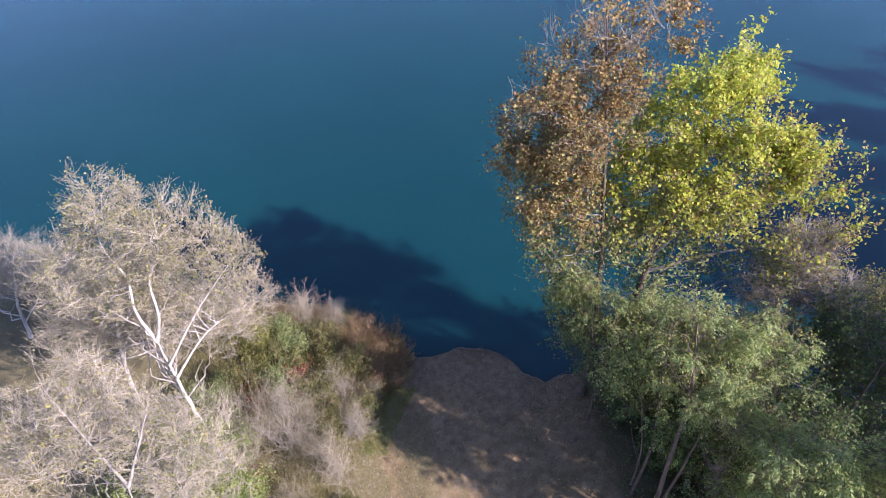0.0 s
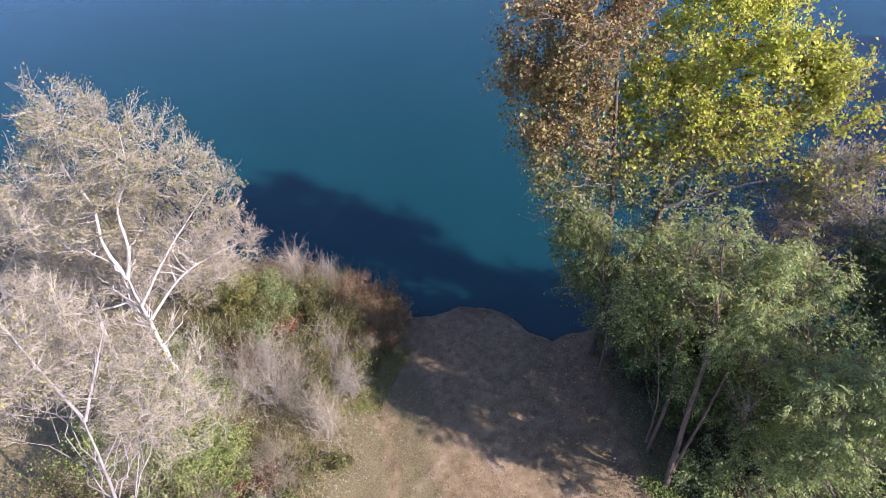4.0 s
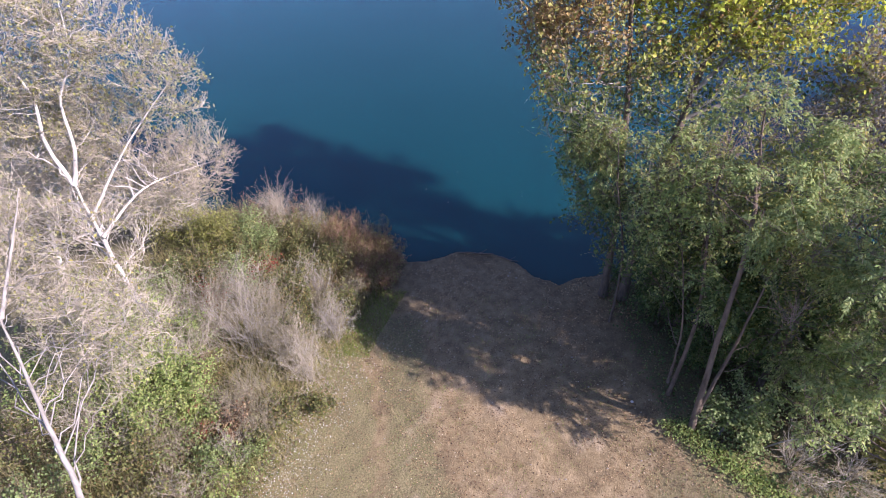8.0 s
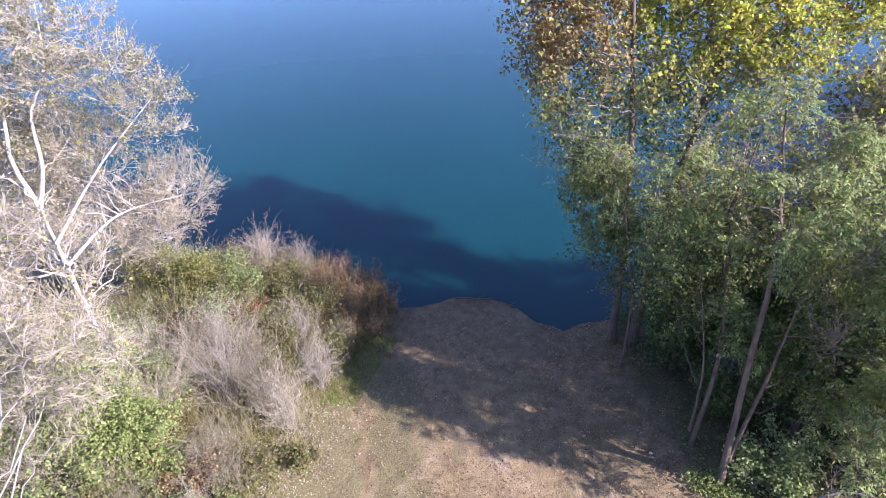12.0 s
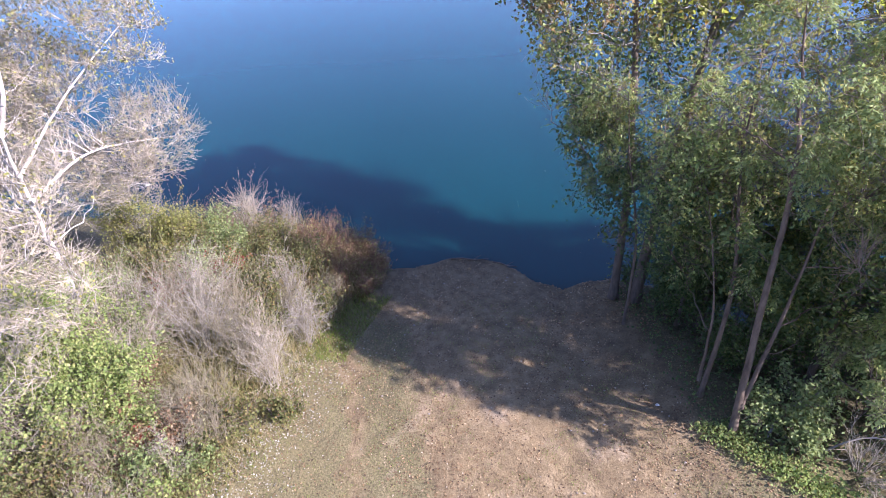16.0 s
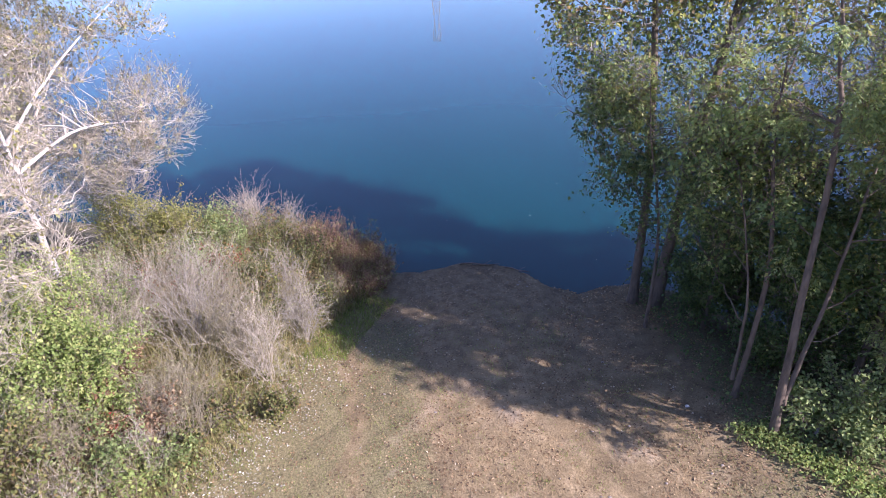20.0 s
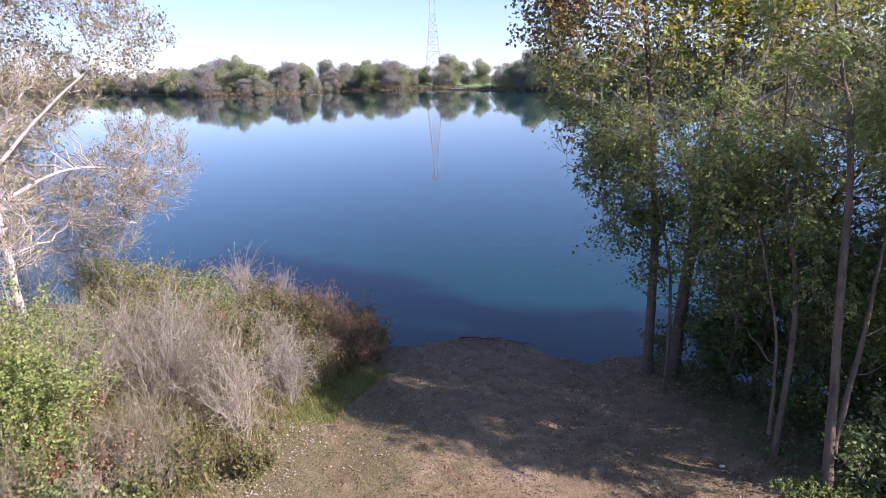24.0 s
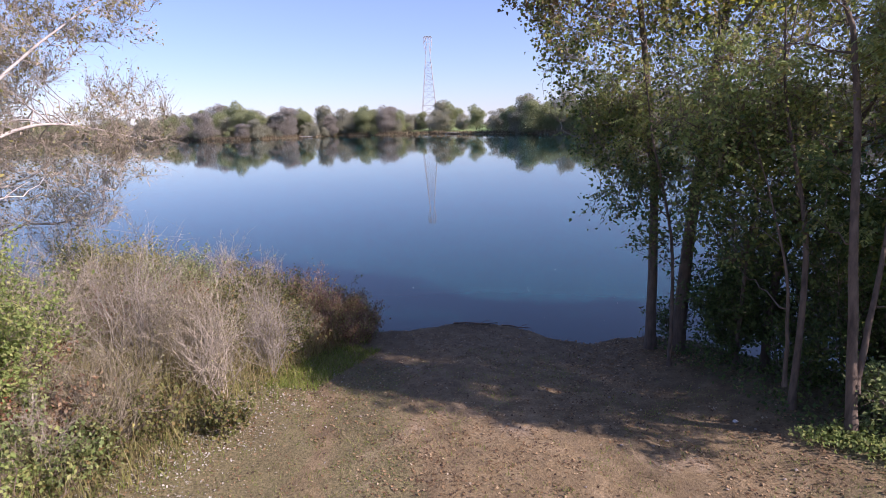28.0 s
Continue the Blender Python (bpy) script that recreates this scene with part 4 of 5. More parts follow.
for x, y, h, s, mat, n, lab in (
        (-8.1, -5.0, 3.2, 0.9, "leaf_lime", 8000, "lime-green leafy shrub in sunlight"), (-7.1, -5.9, 2.6, 0.9, "leaf_lime", 7000, "lime-green leafy shrub in sunlight"),
        (-6.4, -6.3, 2.1, 0.9, "leaf_lime", 6500, "lime-green leafy shrub in sunlight"), (-8.9, -5.9, 2.8, 0.9, "leaf_lime", 5500, "lime-green leafy shrub in sunlight"), (-6.2, 0.0, 1.5, 0.6, "leaf_green", 3200, "green leafy shrub among dry stems"),
        (-5.2, 0.1, 1.3, 0.7, "leaf_weed", 2600, "olive leafy shrub among dry stems"), (-8.4, -2.6, 1.6, 0.7, "leaf_green", 2600, "low green leafy shrub among twigs"),
        (-7.6, -1.9, 1.7, 0.8, "leaf_weed", 2600, "olive leafy shrub among bare twigs"), (-8.1, 0.0, 1.8, 0.9, "leaf_olive", 4200, "olive-green mound of shrub"), (-9.5, 0.7, 2.0, 0.9, "leaf_olive", 4200, "olive-green mound of shrub"),
        (-5.6, -7.3, 1.1, 0.7, "leaf_green", 1430, "bramble with green leaves"), (-6.8, -7.4, 1.3, 0.8, "leaf_weed", 1560, "bramble with olive leaves"), (-5.0, -7.7, 0.8, 0.7, "leaf_lime", 975, "low bramble with yellow-green leaves"),
        (-4.6, -6.6, 0.7, 0.6, "leaf_weed", 975, "low olive bramble at the thicket's edge"), (-5.2, -6.3, 0.9, 0.6, "leaf_rust", 845, "low rusty bramble in the thicket"), (-4.3, -5.9, 0.8, 0.5, "leaf_weed", 780, "low olive bramble at the thicket's edge"),
        (-6.4, -8.6, 1.3, 0.8, "leaf_weed", 1430, "bramble with olive leaves"), (-5.4, -9.0, 1.0, 0.7, "leaf_green", 1170, "bramble with green leaves"), (-8.6, -8.4, 1.8, 0.9, "leaf_green", 1560, "bramble with green leaves"), (-9.8, -7.0, 2.0, 1.0, "leaf_weed", 1560, "bramble with olive leaves"),
        (-6.6, -1.0, 1.5, 0.7, "leaf_weed", 2400, "olive leafy shrub among dry stems"), (-7.0, 0.6, 1.4, 0.7, "leaf_green", 2200, "green leafy shrub among dry stems"), (-4.7, -2.3, 1.2, 0.6, "leaf_weed", 1900, "olive leafy shrub among dry stems"), (-4.4, -3.4, 1.1, 0.5, "leaf_weed", 1500, "olive leafy shrub among dry stems"), (-6.9, -4.0, 1.5, 0.7, "leaf_green", 1900, "green leafy shrub among bare twigs"),
        (-4.7, -1.1, 1.3, 0.7, "leaf_weed", 2600, "olive leafy shrub among dry stems"), (-5.4, -2.2, 1.4, 0.7, "leaf_weed", 2600, "olive leafy shrub among dry stems"), (-3.5, -2.3, 0.9, 0.5, "leaf_weed", 1700, "low olive shrub among dry stems"), (-6.4, -1.9, 1.5, 0.7, "leaf_green", 2400, "green leafy shrub among dry stems"), (-7.3, -0.6, 1.7, 0.8, "leaf_olive", 3200, "olive-green mound of shrub"),
        (-5.9, -6.1, 1.1, 0.6, "leaf_lime", 1500, "bramble with yellow-green leaves"), (-4.7, -6.95, 0.7, 0.5, "leaf_green", 1100, "low bramble with green leaves"), (-7.4, -4.5, 1.9, 0.7, "leaf_green", 2000, "green leafy shrub among bare twigs"),
        (-6.3, -5.6, 1.2, 0.6, "leaf_rust", 1600, "rusty bramble among dry grass"), (-5.2, -6.6, 0.7, 0.5, "leaf_rust", 1100, "low rusty bramble in the thicket"), (-7.6, -4.9, 1.9, 0.5, "leaf_rust", 1200, "rusty bramble among dry grass"),
        (-7.9, -7.3, 1.6, 0.8, "leaf_green", 1430, "bramble with green leaves"), (-3.5, -5.5, 0.55, 0.4, "leaf_weed", 900, "low olive weed beside the path"), (-4.0, -0.6, 1.2, 0.7, "leaf_weed", 1900, "olive leafy shrub among dry stems")):
    vase_shrub("leafy_shrub", x, y, h, s, "twig_brown", [(mat, int(n * 1.15), 0.064, 0.044, 0.06)], lab, stems=10, branches=70, twigs=300, tip=200)
vase_shrub("red_shrub", -5.9, -1.5, 1.3, 0.35, "twig_rust", [("leaf_red", 1500, 0.07, 0.04, 0.05)], "small shrub with dark red leaves", stems=8, branches=50, twigs=200, tip=100)
vase_shrub("red_shrub", -5.9, -6.7, 0.9, 0.5, "twig_rust", [("leaf_red", 150, 0.06, 0.035, 0.05), ("leaf_rust", 1300, 0.06, 0.035, 0.05)], "low reddish bramble among dry grass", stems=8, branches=50, twigs=200, tip=100)
vase_shrub("red_shrub", -6.9, -2.6, 1.5, 0.3, "twig_rust", [("leaf_red", 300, 0.06, 0.04, 0.05)], "small shrub with a few red leaves", stems=8, branches=40, twigs=120, tip=60)
for x, y, h, s in ((-3.1, 0.7, 1.1, 0.5), (-3.8, 1.1, 1.3, 0.6), (-4.5, 1.3, 1.2, 0.6), (-2.7, -0.1, 0.8, 0.4), (-3.4, 0.0, 1.2, 0.5), (-4.3, 0.4, 1.3, 0.5), (-3.2, -0.9, 1.0, 0.4), (-5.6, 1.6, 1.2, 0.6), (-6.9, 2.0, 1.2, 0.6), (-2.6, 0.6, 0.8, 0.35), (-2.3, 0.2, 0.7, 0.3), (-2.25, -0.45, 0.55, 0.25), (-2.5, -0.95, 0.6, 0.3), (-2.9, 1.1, 0.9, 0.4)):
    vase_shrub("rust_shrub", x, y, h, s, "twig_rust", [("leaf_rust", 620, 0.06, 0.026, 0.05), ("leaf_olive", 160, 0.07, 0.03, 0.05, 0, 0.7)], "rust-brown dry shrub at the waterline", stems=20, branches=55, twigs=130, tip=90, thick=0.007)

EDGE_Y, EDGE_X = [-14, -9, -6.8, -5.5, -4, -2.5, -1, 0.5, 2], [-5.6, -4.7, -4.0, -3.6, -3.35, -3.05, -2.6, -2.3, -2.6]


def scatter_left(n, inner, outer, ylo=-11, yhi=2.6):
    """Points in the thicket, from inner to outer metres behind its edge."""
    y = rng.uniform(ylo, yhi, n)
    x = np.interp(y, EDGE_Y, EDGE_X) - rng.uniform(inner, outer, n)
    ok = y < np.interp(x, NEAR_X, NEAR_Y) - 0.05
    x, y = x[ok], y[ok]
    return np.stack([x, y, ground_z(x, y)], 1)


def stuff(name, me, label, category):
    return tagged(new(name, me), label, category, kind="stuff")


c = scatter_left(26000, 0.05, 7.5)
stuff("dry_grass", raw_mesh("dry_grass", *blades(c, rng.uniform(0.35, 1.15, len(c)) * np.clip((np.interp(c[:, 1], EDGE_Y, EDGE_X) - c[:, 0]) * 1.2 + 0.3, 0.3, 1.0), 0.008, 0.28), "grass_dry"), "tan dry grass stalks in the thicket", "grass")
c = scatter_left(1700, -0.05, 1.6, -2.0, 2.2)
stuff("reed", raw_mesh("reed", *blades(c, rng.uniform(0.3, 1.0, len(c)) * np.clip((np.interp(c[:, 1], EDGE_Y, EDGE_X) - c[:, 0]) * 0.9 + 0.25, 0.25, 1.0), 0.008, 0.3), "leaf_rust"), "brown dry reeds and stalks at the waterline", "reed")
c = scatter_left(6500, -0.35, 5.5)
g = scatter_left(3600, -0.75, 0.2, -3.8, -1.0)
stuff("green_grass", raw_mesh("green_grass", *blades(g, rng.uniform(0.05, 0.16, len(g)), 0.009, 0.45), "grass_green"), "fresh green grass fringe at the thicket's foot", "grass")
stuff("green_grass", raw_mesh("green_grass", *blades(c, rng.uniform(0.08, 0.4, len(c)), 0.01, 0.4), "grass_green"), "green grass and weeds under the shrubs", "grass")
c = scatter_left(16000, -0.1, 6.0)
c[:, 2] += rng.uniform(0.03, 0.55, len(c)) * np.clip((np.interp(c[:, 1], EDGE_Y, EDGE_X) - c[:, 0]) + 0.1, 0.05, 1.0)
stuff("weeds", raw_mesh("weeds", *leaves(c, 0.06, 0.045), "leaf_weed"), "low olive weeds and bramble leaves", "weeds")
# ---------------- undergrowth under the green trees ----------------
# the darkest leaf colour puts the shade under the trees into these shrubs
for x, y, h, s, mat, n, lab in (
        (8.0, -5.2, 2.6, 0.9, "leaf_lime", 4200, "bright green leafy shrub in sunlight"), (8.9, -5.9, 2.5, 0.9, "leaf_green", 4200, "green leafy shrub in the thicket"),
        (6.5, -3.9, 2.7, 0.8, "leaf_dark", 4200, "green shrub with leaves darkened for the shade"), (7.4, -3.3, 2.2, 0.8, "leaf_dark", 3600, "green shrub with leaves darkened for the shade"), (8.4, -3.6, 2.4, 0.9, "leaf_dark", 3600, "green shrub with leaves darkened for the shade"),
        (5.7, -3.7, 1.0, 0.6, "leaf_dark", 1900, "low green shrub with leaves darkened for the shade"), (9.4, -4.2, 2.4, 0.9, "leaf_dark", 3000, "green shrub with leaves darkened for the shade"), (5.5, -1.6, 2.0, 0.7, "leaf_dark", 5200, "green shrub at the water, darkened for the shade"),
        (6.4, -1.8, 2.3, 0.8, "leaf_dark", 5600, "green shrub at the water, darkened for the shade"), (10.8, -4.8, 2.4, 1.0, "leaf_dark", 3000, "green leafy shrub in the thicket"), (5.75, -5.75, 0.8, 0.4, "leaf_green", 1300, "low green shrub at the tree's foot"), (6.5, -5.6, 1.2, 0.5, "leaf_green", 1700, "green shrub at the tree's foot"),
        (5.7, -1.15, 2.8, 0.8, "leaf_dark", 6000, "tall green shrub at the water, darkened for the shade"), (6.7, -2.1, 3.0, 0.8, "leaf_dark", 4400, "tall green shrub at the water, darkened for the shade"), (7.7, -2.7, 3.0, 0.8, "leaf_dark", 4400, "tall green shrub at the water, darkened for the shade"), (8.9, -3.0, 3.0, 0.9, "leaf_dark", 4400, "tall green shrub at the water, darkened for the shade"),
        (9.1, -6.6, 1.0, 0.6, "leaf_olive", 1400, "low olive bramble beside the brushwood"), (6.2, -6.35, 0.6, 0.4, "leaf_green", 1200, "low green bramble beside the brushwood"), (11.8, -3.4, 2.0, 0.9, "leaf_dark", 2500, "dark shrub by the water"), (4.7, -0.55, 1.0, 0.4, "leaf_dark", 900, "dark sprouts at the poplar's foot")):
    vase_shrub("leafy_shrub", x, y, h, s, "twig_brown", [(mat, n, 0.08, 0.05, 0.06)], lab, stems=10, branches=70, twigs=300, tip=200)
vase_shrub("brushwood_heap", 7.0, -6.75, 0.75, 1.1, "twig_pale", [("leaf_dry", 150, 0.05, 0.03, 0.03)], "heap of dead grey twigs and brush", stems=20, branches=160, twigs=500, tip=300, category="brushwood")
vase_shrub("brushwood_heap", 8.1, -7.0, 0.8, 1.1, "twig_pale", [("leaf_dry", 150, 0.05, 0.03, 0.03)], "heap of dead grey twigs and brush", stems=20, branches=160, twigs=500, tip=300, category="brushwood")


def on_ground(n, x0, x1, y0, y1, keep):
    x, y = rng.uniform(x0, x1, n), rng.uniform(y0, y1, n)
    ok = keep(x, y) & (y < np.interp(x, NEAR_X, NEAR_Y) - 0.06)
    x, y = x[ok], y[ok]
    return np.stack([x, y, ground_z(x, y)], 1)


RIGHT_Y, RIGHT_X = [-14, -8, -6.6, -5.9, -5.2, -4, -2.5, -1, 0.3], [8.0, 6.6, 5.4, 4.75, 4.6, 4.5, 4.25, 3.9, 3.6]
# ground cover takes the dark leaf colour, painting the shade there
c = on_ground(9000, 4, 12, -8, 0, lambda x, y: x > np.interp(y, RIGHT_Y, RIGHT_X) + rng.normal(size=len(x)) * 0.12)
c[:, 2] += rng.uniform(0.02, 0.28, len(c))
stuff("undergrowth", raw_mesh("undergrowth", *leaves(c, 0.07, 0.05), "leaf_dark"), "green weeds and ivy, darkened for the shade", "weeds")
c = on_ground(22000, 4.4, 9.5, -8.2, -5.6, lambda x, y: np.abs(x - np.interp(y, RIGHT_Y, RIGHT_X) - 0.25) < 0.38 + rng.normal(size=len(x)) * 0.15)
c[:, 2] += rng.uniform(0.01, 0.16, len(c))
stuff("ground_ivy", raw_mesh("ground_ivy", *leaves(c, 0.055, 0.045), "leaf_lime"), "bright green ground ivy at the path's edge", "weeds")
c = on_ground(30000, -5, 6, -16, -1.2, lambda x, y: (x > np.interp(y, EDGE_Y, EDGE_X)) & (x < np.interp(y, RIGHT_Y, RIGHT_X)) & (lump(x, y, 0.9, 3.0) + 0.9 * (x < -1.6) + 0.25 > 0.3))
m = on_ground(60000, -4, 6, -12, -1.5, lambda x, y: (x > np.interp(y, EDGE_Y, EDGE_X)) & (x < np.interp(y, RIGHT_Y, RIGHT_X) + 0.3) & (0.55 * lump(x, y, 1.3, 7.0) + 0.5 * lump(x, y, 4.3, 2.0) + 0.25 * (x < -0.5) + rng.normal(size=len(x)) * 0.12 > 0.62))
stuff("moss", raw_mesh("moss", *blades(m, rng.uniform(0.008, 0.03, len(m)), 0.009, 0.7), "grass_moss"), "low green moss and clover in patches on the earth", "moss")
stuff("short_grass", raw_mesh("short_grass", *blades(c, rng.uniform(0.02, 0.07, len(c)), 0.007, 0.5), "grass_green"), "thin short grass on the trodden earth", "grass")

# fallen leaves
c = on_ground(95000, -6, 8, -18, 1, lambda x, y: (x > np.interp(y, EDGE_Y, EDGE_X) - 0.3) & (x < np.interp(y, RIGHT_Y, RIGHT_X) + 0.8) & (lump(x, y, 0.8, 5.0) + 0.8 * lump(x, y, 3.7, 1.0) + rng.normal(size=len(x)) > -0.2))
c[:, 2] += 0.005
stuff("fallen_leaves", raw_mesh("fallen_leaves", *flat_leaves(c, 0.040, 0.030), "litter"), "brown fallen leaves strewn over the earth", "leaves")
c = on_ground(30000, -5.2, 0, -11, 0, lambda x, y: (x - np.interp(y, EDGE_Y, EDGE_X) < np.abs(rng.normal(size=len(x))) * 0.7 - 0.1) & (x > np.interp(y, EDGE_Y, EDGE_X) - 0.5) & (y < -3.2 + rng.normal(size=len(x)) * 0.8))
c[:, 2] += 0.008
stuff("fallen_leaves", raw_mesh("fallen_leaves", *flat_leaves(c, 0.038, 0.028), "litter_pale"), "pale silvery fallen leaves along the thicket", "leaves")
c = on_ground(900, 2.2, 5.5, -2.2, 0.2, lambda x, y: x > 0)
c[:, 2] += 0.008
stuff("fallen_leaves", raw_mesh("fallen_leaves", *flat_leaves(c, 0.06, 0.045), "litter"), "brown fallen leaves under the poplars", "leaves")
for k in range(16):
    x, y = rng.uniform(-4, 4.5), rng.uniform(1.2, 9)
    if k > 10:
        x, y = rng.uniform(0.5, 4.5), rng.uniform(0.8, 4.5)
    tagged(new("floating_leaf", raw_mesh("floating_leaf", *flat_leaves(np.array([[0, 0, 0.0]]), 0.036, 0.026, 0.05), "litter_pale")), "pale leaf floating on the lake", "leaf", "floating leaves").location = (x, y, WATER_Z + 0.006)


def stone(x, y, r, label, mat="pebble"):
    bm = bmesh.new()
    bmesh.ops.create_icosphere(bm, subdivisions=2, radius=r)
    for v in bm.verts:
        v.co = Vector((v.co.x * 1.2, v.co.y * 0.9, v.co.z * 0.7)) * (1 + 0.25 * noise.noise(v.co * (3 / r) * 0.3 + Vector((x, y, 0))))
    me = bpy.data.meshes.new("stone")
    bm.to_mesh(me)
    bm.free()
    me.materials.append(MAT[mat])
    ob = tagged(new("stone", me), label, "stone", "stones on the landing")
    ob.location = (x, y, g_at(x, y) + r * 0.3)
    return ob


stone(4.07, -5.0, 0.034, "pale stone on the trodden earth", "stone")
for k in range(70):
    y = rng.uniform(-9, 0.2)
    x = rng.uniform(np.interp(y, EDGE_Y, EDGE_X) + 0.3, min(np.interp(y, RIGHT_Y, RIGHT_X), 2.0 if y > -1 else 9))
    stone(x, y, rng.uniform(0.012, 0.03), "small brown-grey stone on the trodden earth")


def driftwood(x, y, length, turn, r, label):
    p = np.array([[(-length / 2, 0, 0), (-length * 0.2, 0.03, 0.01), (length * 0.15, -0.02, 0.0), (length / 2, 0.04, 0.01)]])
    ob = thing("driftwood", (x, y, g_at(x, y) + r * 0.7), label, "driftwood")
    ob.rotation_euler = (0, 0, radians(turn))
    part("stick", raw_mesh("stick", *tubes(p, np.array([[r, r * 0.9, r * 0.75, r * 0.4]]), 8), "bark_brown", True), ob)
    part("twig", raw_mesh("twig", *tubes(np.array([[(length * 0.1, 0, 0), (length * 0.2, 0.08, 0.03), (length * 0.3, 0.2, 0.03)]]), np.array([[r * 0.4, r * 0.3, r * 0.15]]), 6), "bark_brown", True), ob)


driftwood(0.25, 0.80, 1.1, -3, 0.025, "thin dark driftwood lying along the waterline")
driftwood(1.25, 0.55, 0.7, -22, 0.02, "thin dark driftwood lying along the waterline")
driftwood(5.9, -6.1, 1.3, 35, 0.03, "dead branch fallen at the thicket's edge")

def dead_branch(pts, r, label):
    base = np.array(pts[0], float)
    ob = thing("dead_branch", base, label, "branch")
    p = spline(pts, 12) - base
    part("stick", raw_mesh("stick", *tubes(p[None], np.linspace(r, r * 0.35, 12)[None], 8), "bark_pale", True), ob)
    q = sprout(p[None], np.full((1, 12), r), 7, 0.3, 0.95, 0.8, 0.5, 0.1, 5, 0.006)
    for k in range(7):
        part("twig", raw_mesh("twig", *tubes(q[0][k:k + 1], q[1][k:k + 1], 5), "bark_pale", True), ob)


dead_branch([(5.75, -6.0, g_at(5.75, -6.0)), (6.1, -5.75, 1.15), (6.7, -5.6, 1.5)], 0.028, "bare pale dead branch leaning beside the trunk")
dead_branch([(6.6, -6.3, g_at(6.6, -6.3) + 0.02), (7.2, -6.35, 1.15), (8.0, -6.6, 1.2)], 0.022, "bare pale dead branch on the brushwood")

# ---------------- far shore ----------------
def far_tree(mat, label, w, h):
    ob = thing("bank_tree", (0, -60, -20), label, "tree", "trees on the far shore")
    part("trunk", raw_mesh("trunk", *tubes(np.array([[(0, 0, -1), (0.2, 0, h * 0.3), (0, 0.2, h * 0.7)]]), np.array([[0.3, 0.24, 0.1]]), 6), "bark_grey", True), ob)
    blobs = [(0, 0, h * 0.44, w * 0.33, w * 0.33, h * 0.34), (0, 0, h * 0.2, w * 0.38, w * 0.38, h * 0.2)]
    for k in range(15):
        a, u = rng.uniform(0, 2 * np.pi), rng.uniform(0, 1)
        reach = w * rng.uniform(0.15, 0.38) * math.sqrt(max(1 - (u - 0.3) ** 2 / 0.55, 0.02))
        b = w * rng.uniform(0.11, 0.22)
        blobs.append((math.cos(a) * reach, math.sin(a) * reach, h * (0.15 + 0.70 * u), b, b, h * rng.uniform(0.08, 0.15)))
    c = in_blobs(blobs, 15000, 0.36)
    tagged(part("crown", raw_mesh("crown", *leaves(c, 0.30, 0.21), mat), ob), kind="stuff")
    return ob


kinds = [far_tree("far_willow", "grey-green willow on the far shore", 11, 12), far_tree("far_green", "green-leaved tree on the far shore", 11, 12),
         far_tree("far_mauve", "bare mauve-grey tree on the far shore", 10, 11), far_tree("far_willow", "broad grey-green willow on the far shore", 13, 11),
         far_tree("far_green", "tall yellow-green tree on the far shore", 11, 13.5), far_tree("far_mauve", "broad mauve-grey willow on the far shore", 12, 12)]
for row, gap, step in ((3, 0.4, 6.0), (0, 1.5, 7.2), (1, 12, 6.4), (2, 30, 6.5)):
    for x in np.arange(-340, 170, step):
        px = x + rng.uniform(-2.5, 2.5)
        if row == 0 and (-34 < px < 14 or -122 < px < -106):
            continue
        if row == 1 and -30 < px < 6 and rng.uniform() < 0.75:
            continue
        py = float(np.interp(px, FAR_X, FAR_Y)) + gap + rng.uniform(0, 7)
        s = rng.uniform(0.75, 1.4) * (1.1 if row == 2 else 1.0)
        if row == 1 and rng.uniform() < 0.08:
            s *= 1.35
        if row == 3:
            if -34 < px < 14:
                continue
            s *= 0.42
        if px < -140:
            s *= 0.85
        o = copy_thing(kinds[rng.choice(6, p=[0.25, 0.22, 0.08, 0.22, 0.13, 0.10])], pose(px, py, g_at(px, py) - 0.3, 0, 0, rng.uniform(0, 360)))
        o.scale = (s, s, s * rng.uniform(0.85, 1.12))
for k in kinds:
    for ch in list(k.children):
        bpy.data.objects.remove(ch)
    bpy.data.objects.remove(k)

# reeds along the far water's edge
x = rng.uniform(-160, 60, 9000)
y = np.interp(x, FAR_X, FAR_Y) + rng.uniform(-0.2, 3.0, 9000)
c = np.stack([x, y, ground_z(x, y) - 0.1], 1)
stuff("far_reeds", raw_mesh("far_reeds", *blades(c, rng.uniform(0.6, 1.9, 9000), 0.16, 0.3), "grass_far"), "rust-brown reeds along the far shore", "reed")


def strut(a, b, r):
    return np.array([[a, b]], float), np.full((1, 2), r)


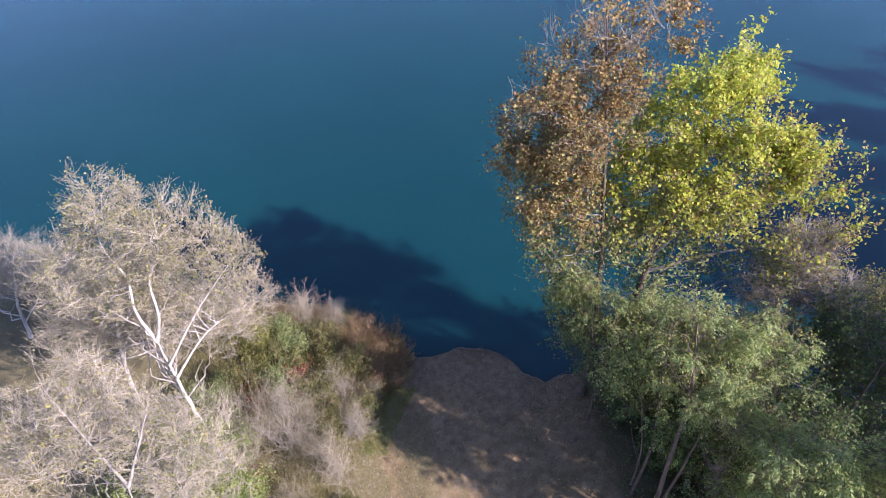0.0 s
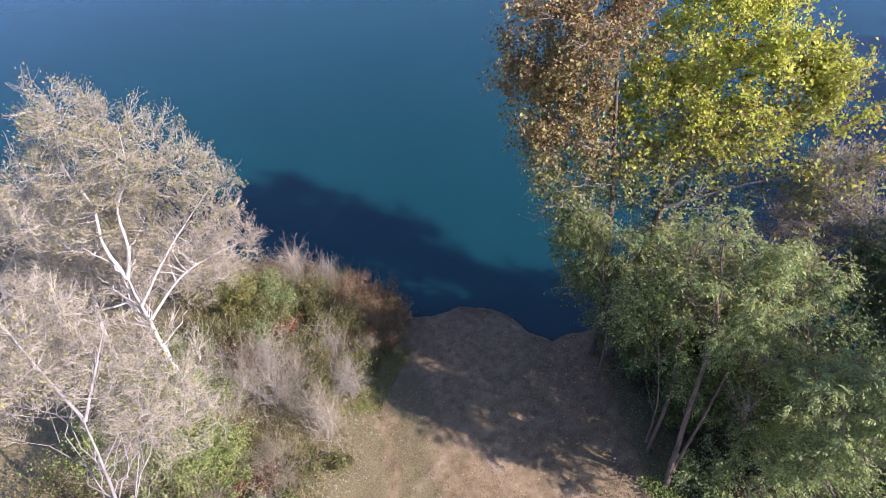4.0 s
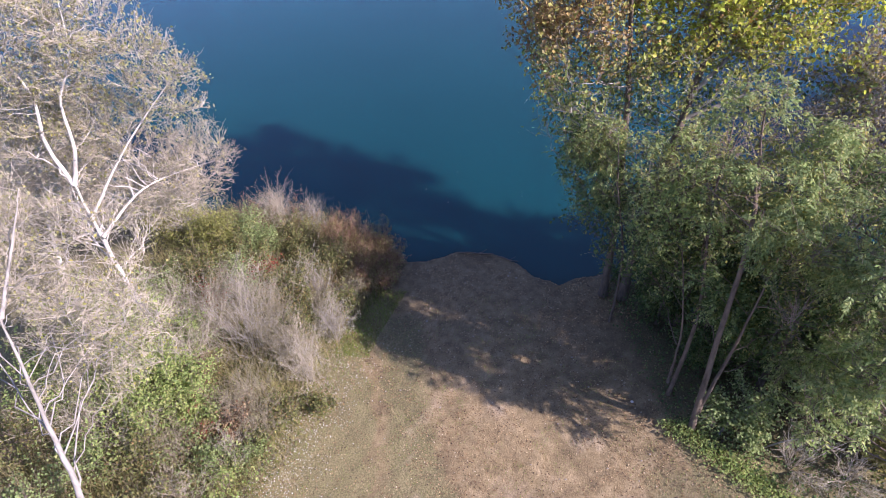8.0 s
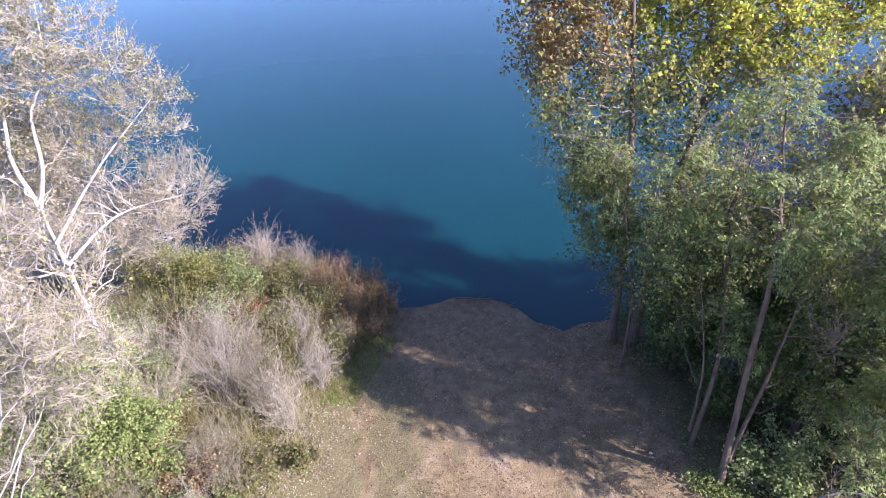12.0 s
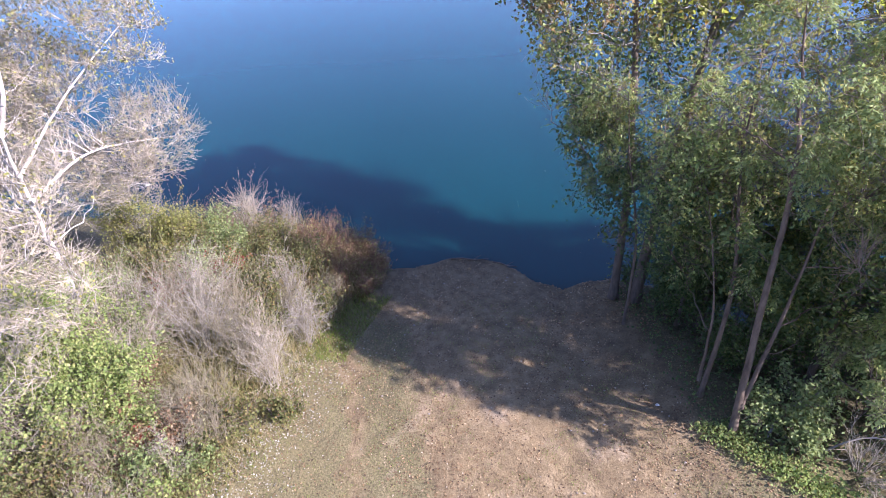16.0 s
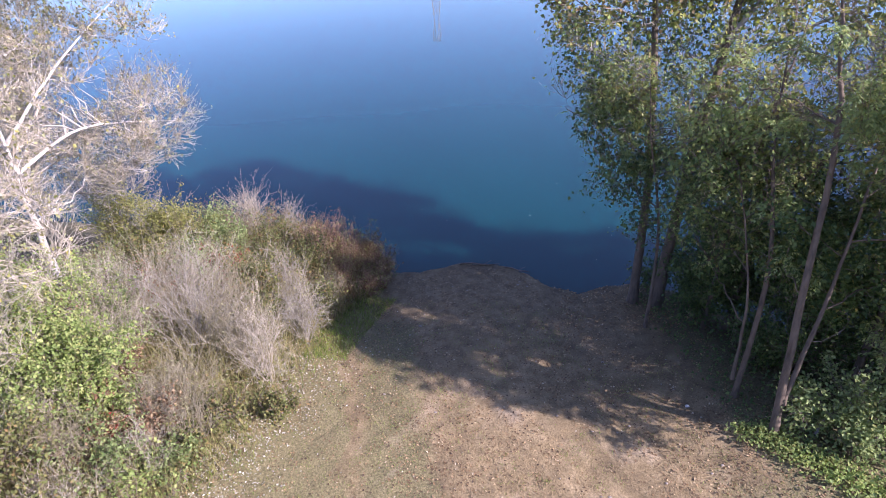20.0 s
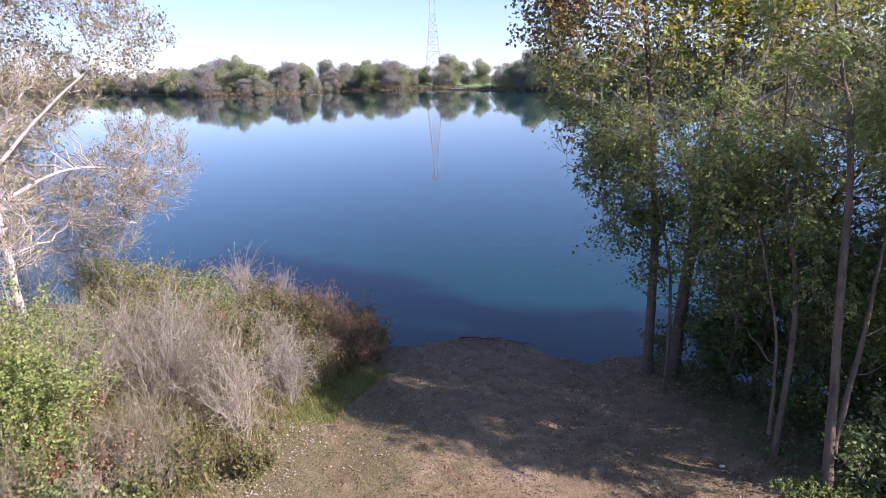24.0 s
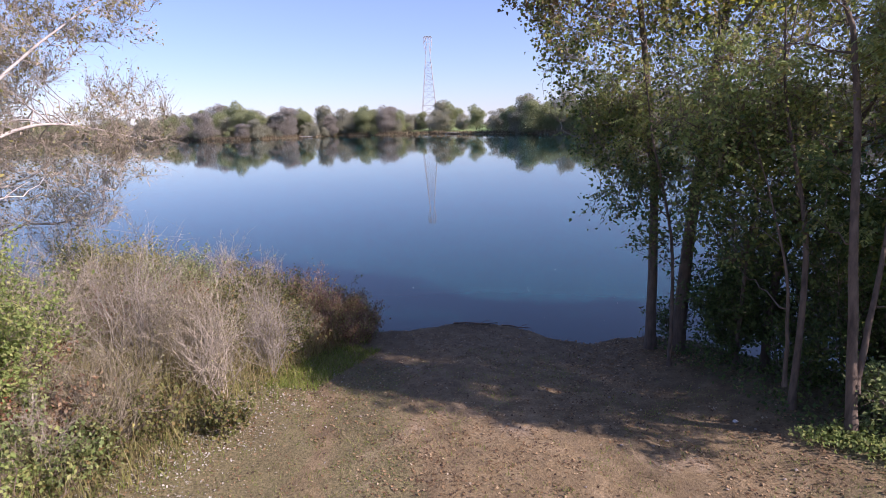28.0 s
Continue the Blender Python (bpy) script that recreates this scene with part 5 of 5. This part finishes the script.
def pylon(x, y, top):
    z = g_at(x, y)
    ob = thing("pylon", (x, y, z), "tall grey steel lattice power pylon behind the far trees", "pylon")
    h = top - z
    def width(t):
        return np.interp(t, [0, 0.32, 0.72, 0.76, 1.0], [5.2, 3.6, 1.7, 1.6, 1.6])
    ring = [(-1, -1), (1, -1), (1, 1), (-1, 1)]
    levels = [0, 0.1, 0.19, 0.27, 0.35, 0.42, 0.49, 0.55, 0.61, 0.67, 0.73]
    def corner(t, k):
        return (ring[k % 4][0] * width(t), ring[k % 4][1] * width(t), t * h)
    for k in range(4):
        part("leg", raw_mesh("leg", *joined([strut(corner(a, k), corner(b, k), 0.11) for a, b in zip(levels, levels[1:])], 4), "steel"), ob)
    for a, b in zip(levels, levels[1:]):
        for k in range(4):
            part("brace", raw_mesh("brace", *joined([strut(corner(a, k), corner(b, k + 1), 0.06), strut(corner(a, k + 1), corner(b, k), 0.06), strut(corner(b, k), corner(b, k + 1), 0.06)], 4), "steel"), ob)
    # the forked head and its cross-arm
    for sy in (-0.7, 0.7):
        for sx in (-1, 1):
            part("head_arm", raw_mesh("head_arm", *joined([strut((sx * 1.6, sy * 1.6, 0.73 * h), (sx * 1.15, sy, 0.80 * h), 0.13), strut((sx * 1.15, sy, 0.80 * h), (sx * 2.3, sy, 0.93 * h), 0.13),
                 strut((sx * 2.3, sy, 0.93 * h), (sx * 2.0, sy, 0.985 * h), 0.13), strut((sx * 1.15, sy, 0.80 * h), (sx * 0.7, sy, 0.99 * h), 0.1), strut((sx * 0.7, sy, 0.99 * h), (sx * 2.3, sy, 0.93 * h), 0.1), strut((sx * 1.6, sy, 0.86 * h), (sx * 0.4, sy, 0.93 * h), 0.09)], 4), "steel"), ob)
        part("cross_arm", raw_mesh("cross_arm", *joined([strut((-2.5, sy, 0.985 * h), (2.5, sy, 0.985 * h), 0.13), strut((-1.7, sy, h), (1.7, sy, h), 0.12), strut((-2.5, sy, 0.985 * h), (-1.7, sy, h), 0.1), strut((2.5, sy, 0.985 * h), (1.7, sy, h), 0.1)], 4), "steel"), ob)
    return ob


pylon(-23.3, 345, 54.7)


def jetty(x, y, turn):
    ob = thing("jetty", (x, y, WATER_Z), "small pale wooden jetty on the far shore", "jetty", "jetties")
    ob.rotation_euler = (0, 0, radians(turn))
    for k in range(8):
        bm = bmesh.new()
        bmesh.ops.create_cube(bm, size=1, matrix=Matrix.Translation((0, -2.8 + k * 0.8, 0.55)) @ Matrix.Diagonal((3.0, 0.72, 0.12, 1)))
        me = bpy.data.meshes.new("plank")
        bm.to_mesh(me)
        bm.free()
        me.materials.append(MAT["planks"])
        part("plank", me, ob)
    for sx in (-1.3, 1.3):
        for sy in (-2.8, 0, 2.8):
            part("post", raw_mesh("post", *tubes(np.array([[(sx, sy, -1.5), (sx, sy, 0.9)]]), np.full((1, 2), 0.12), 6), "bark_grey"), ob)


jetty(-79, 272, 60)
jetty(-8, 279, 70)
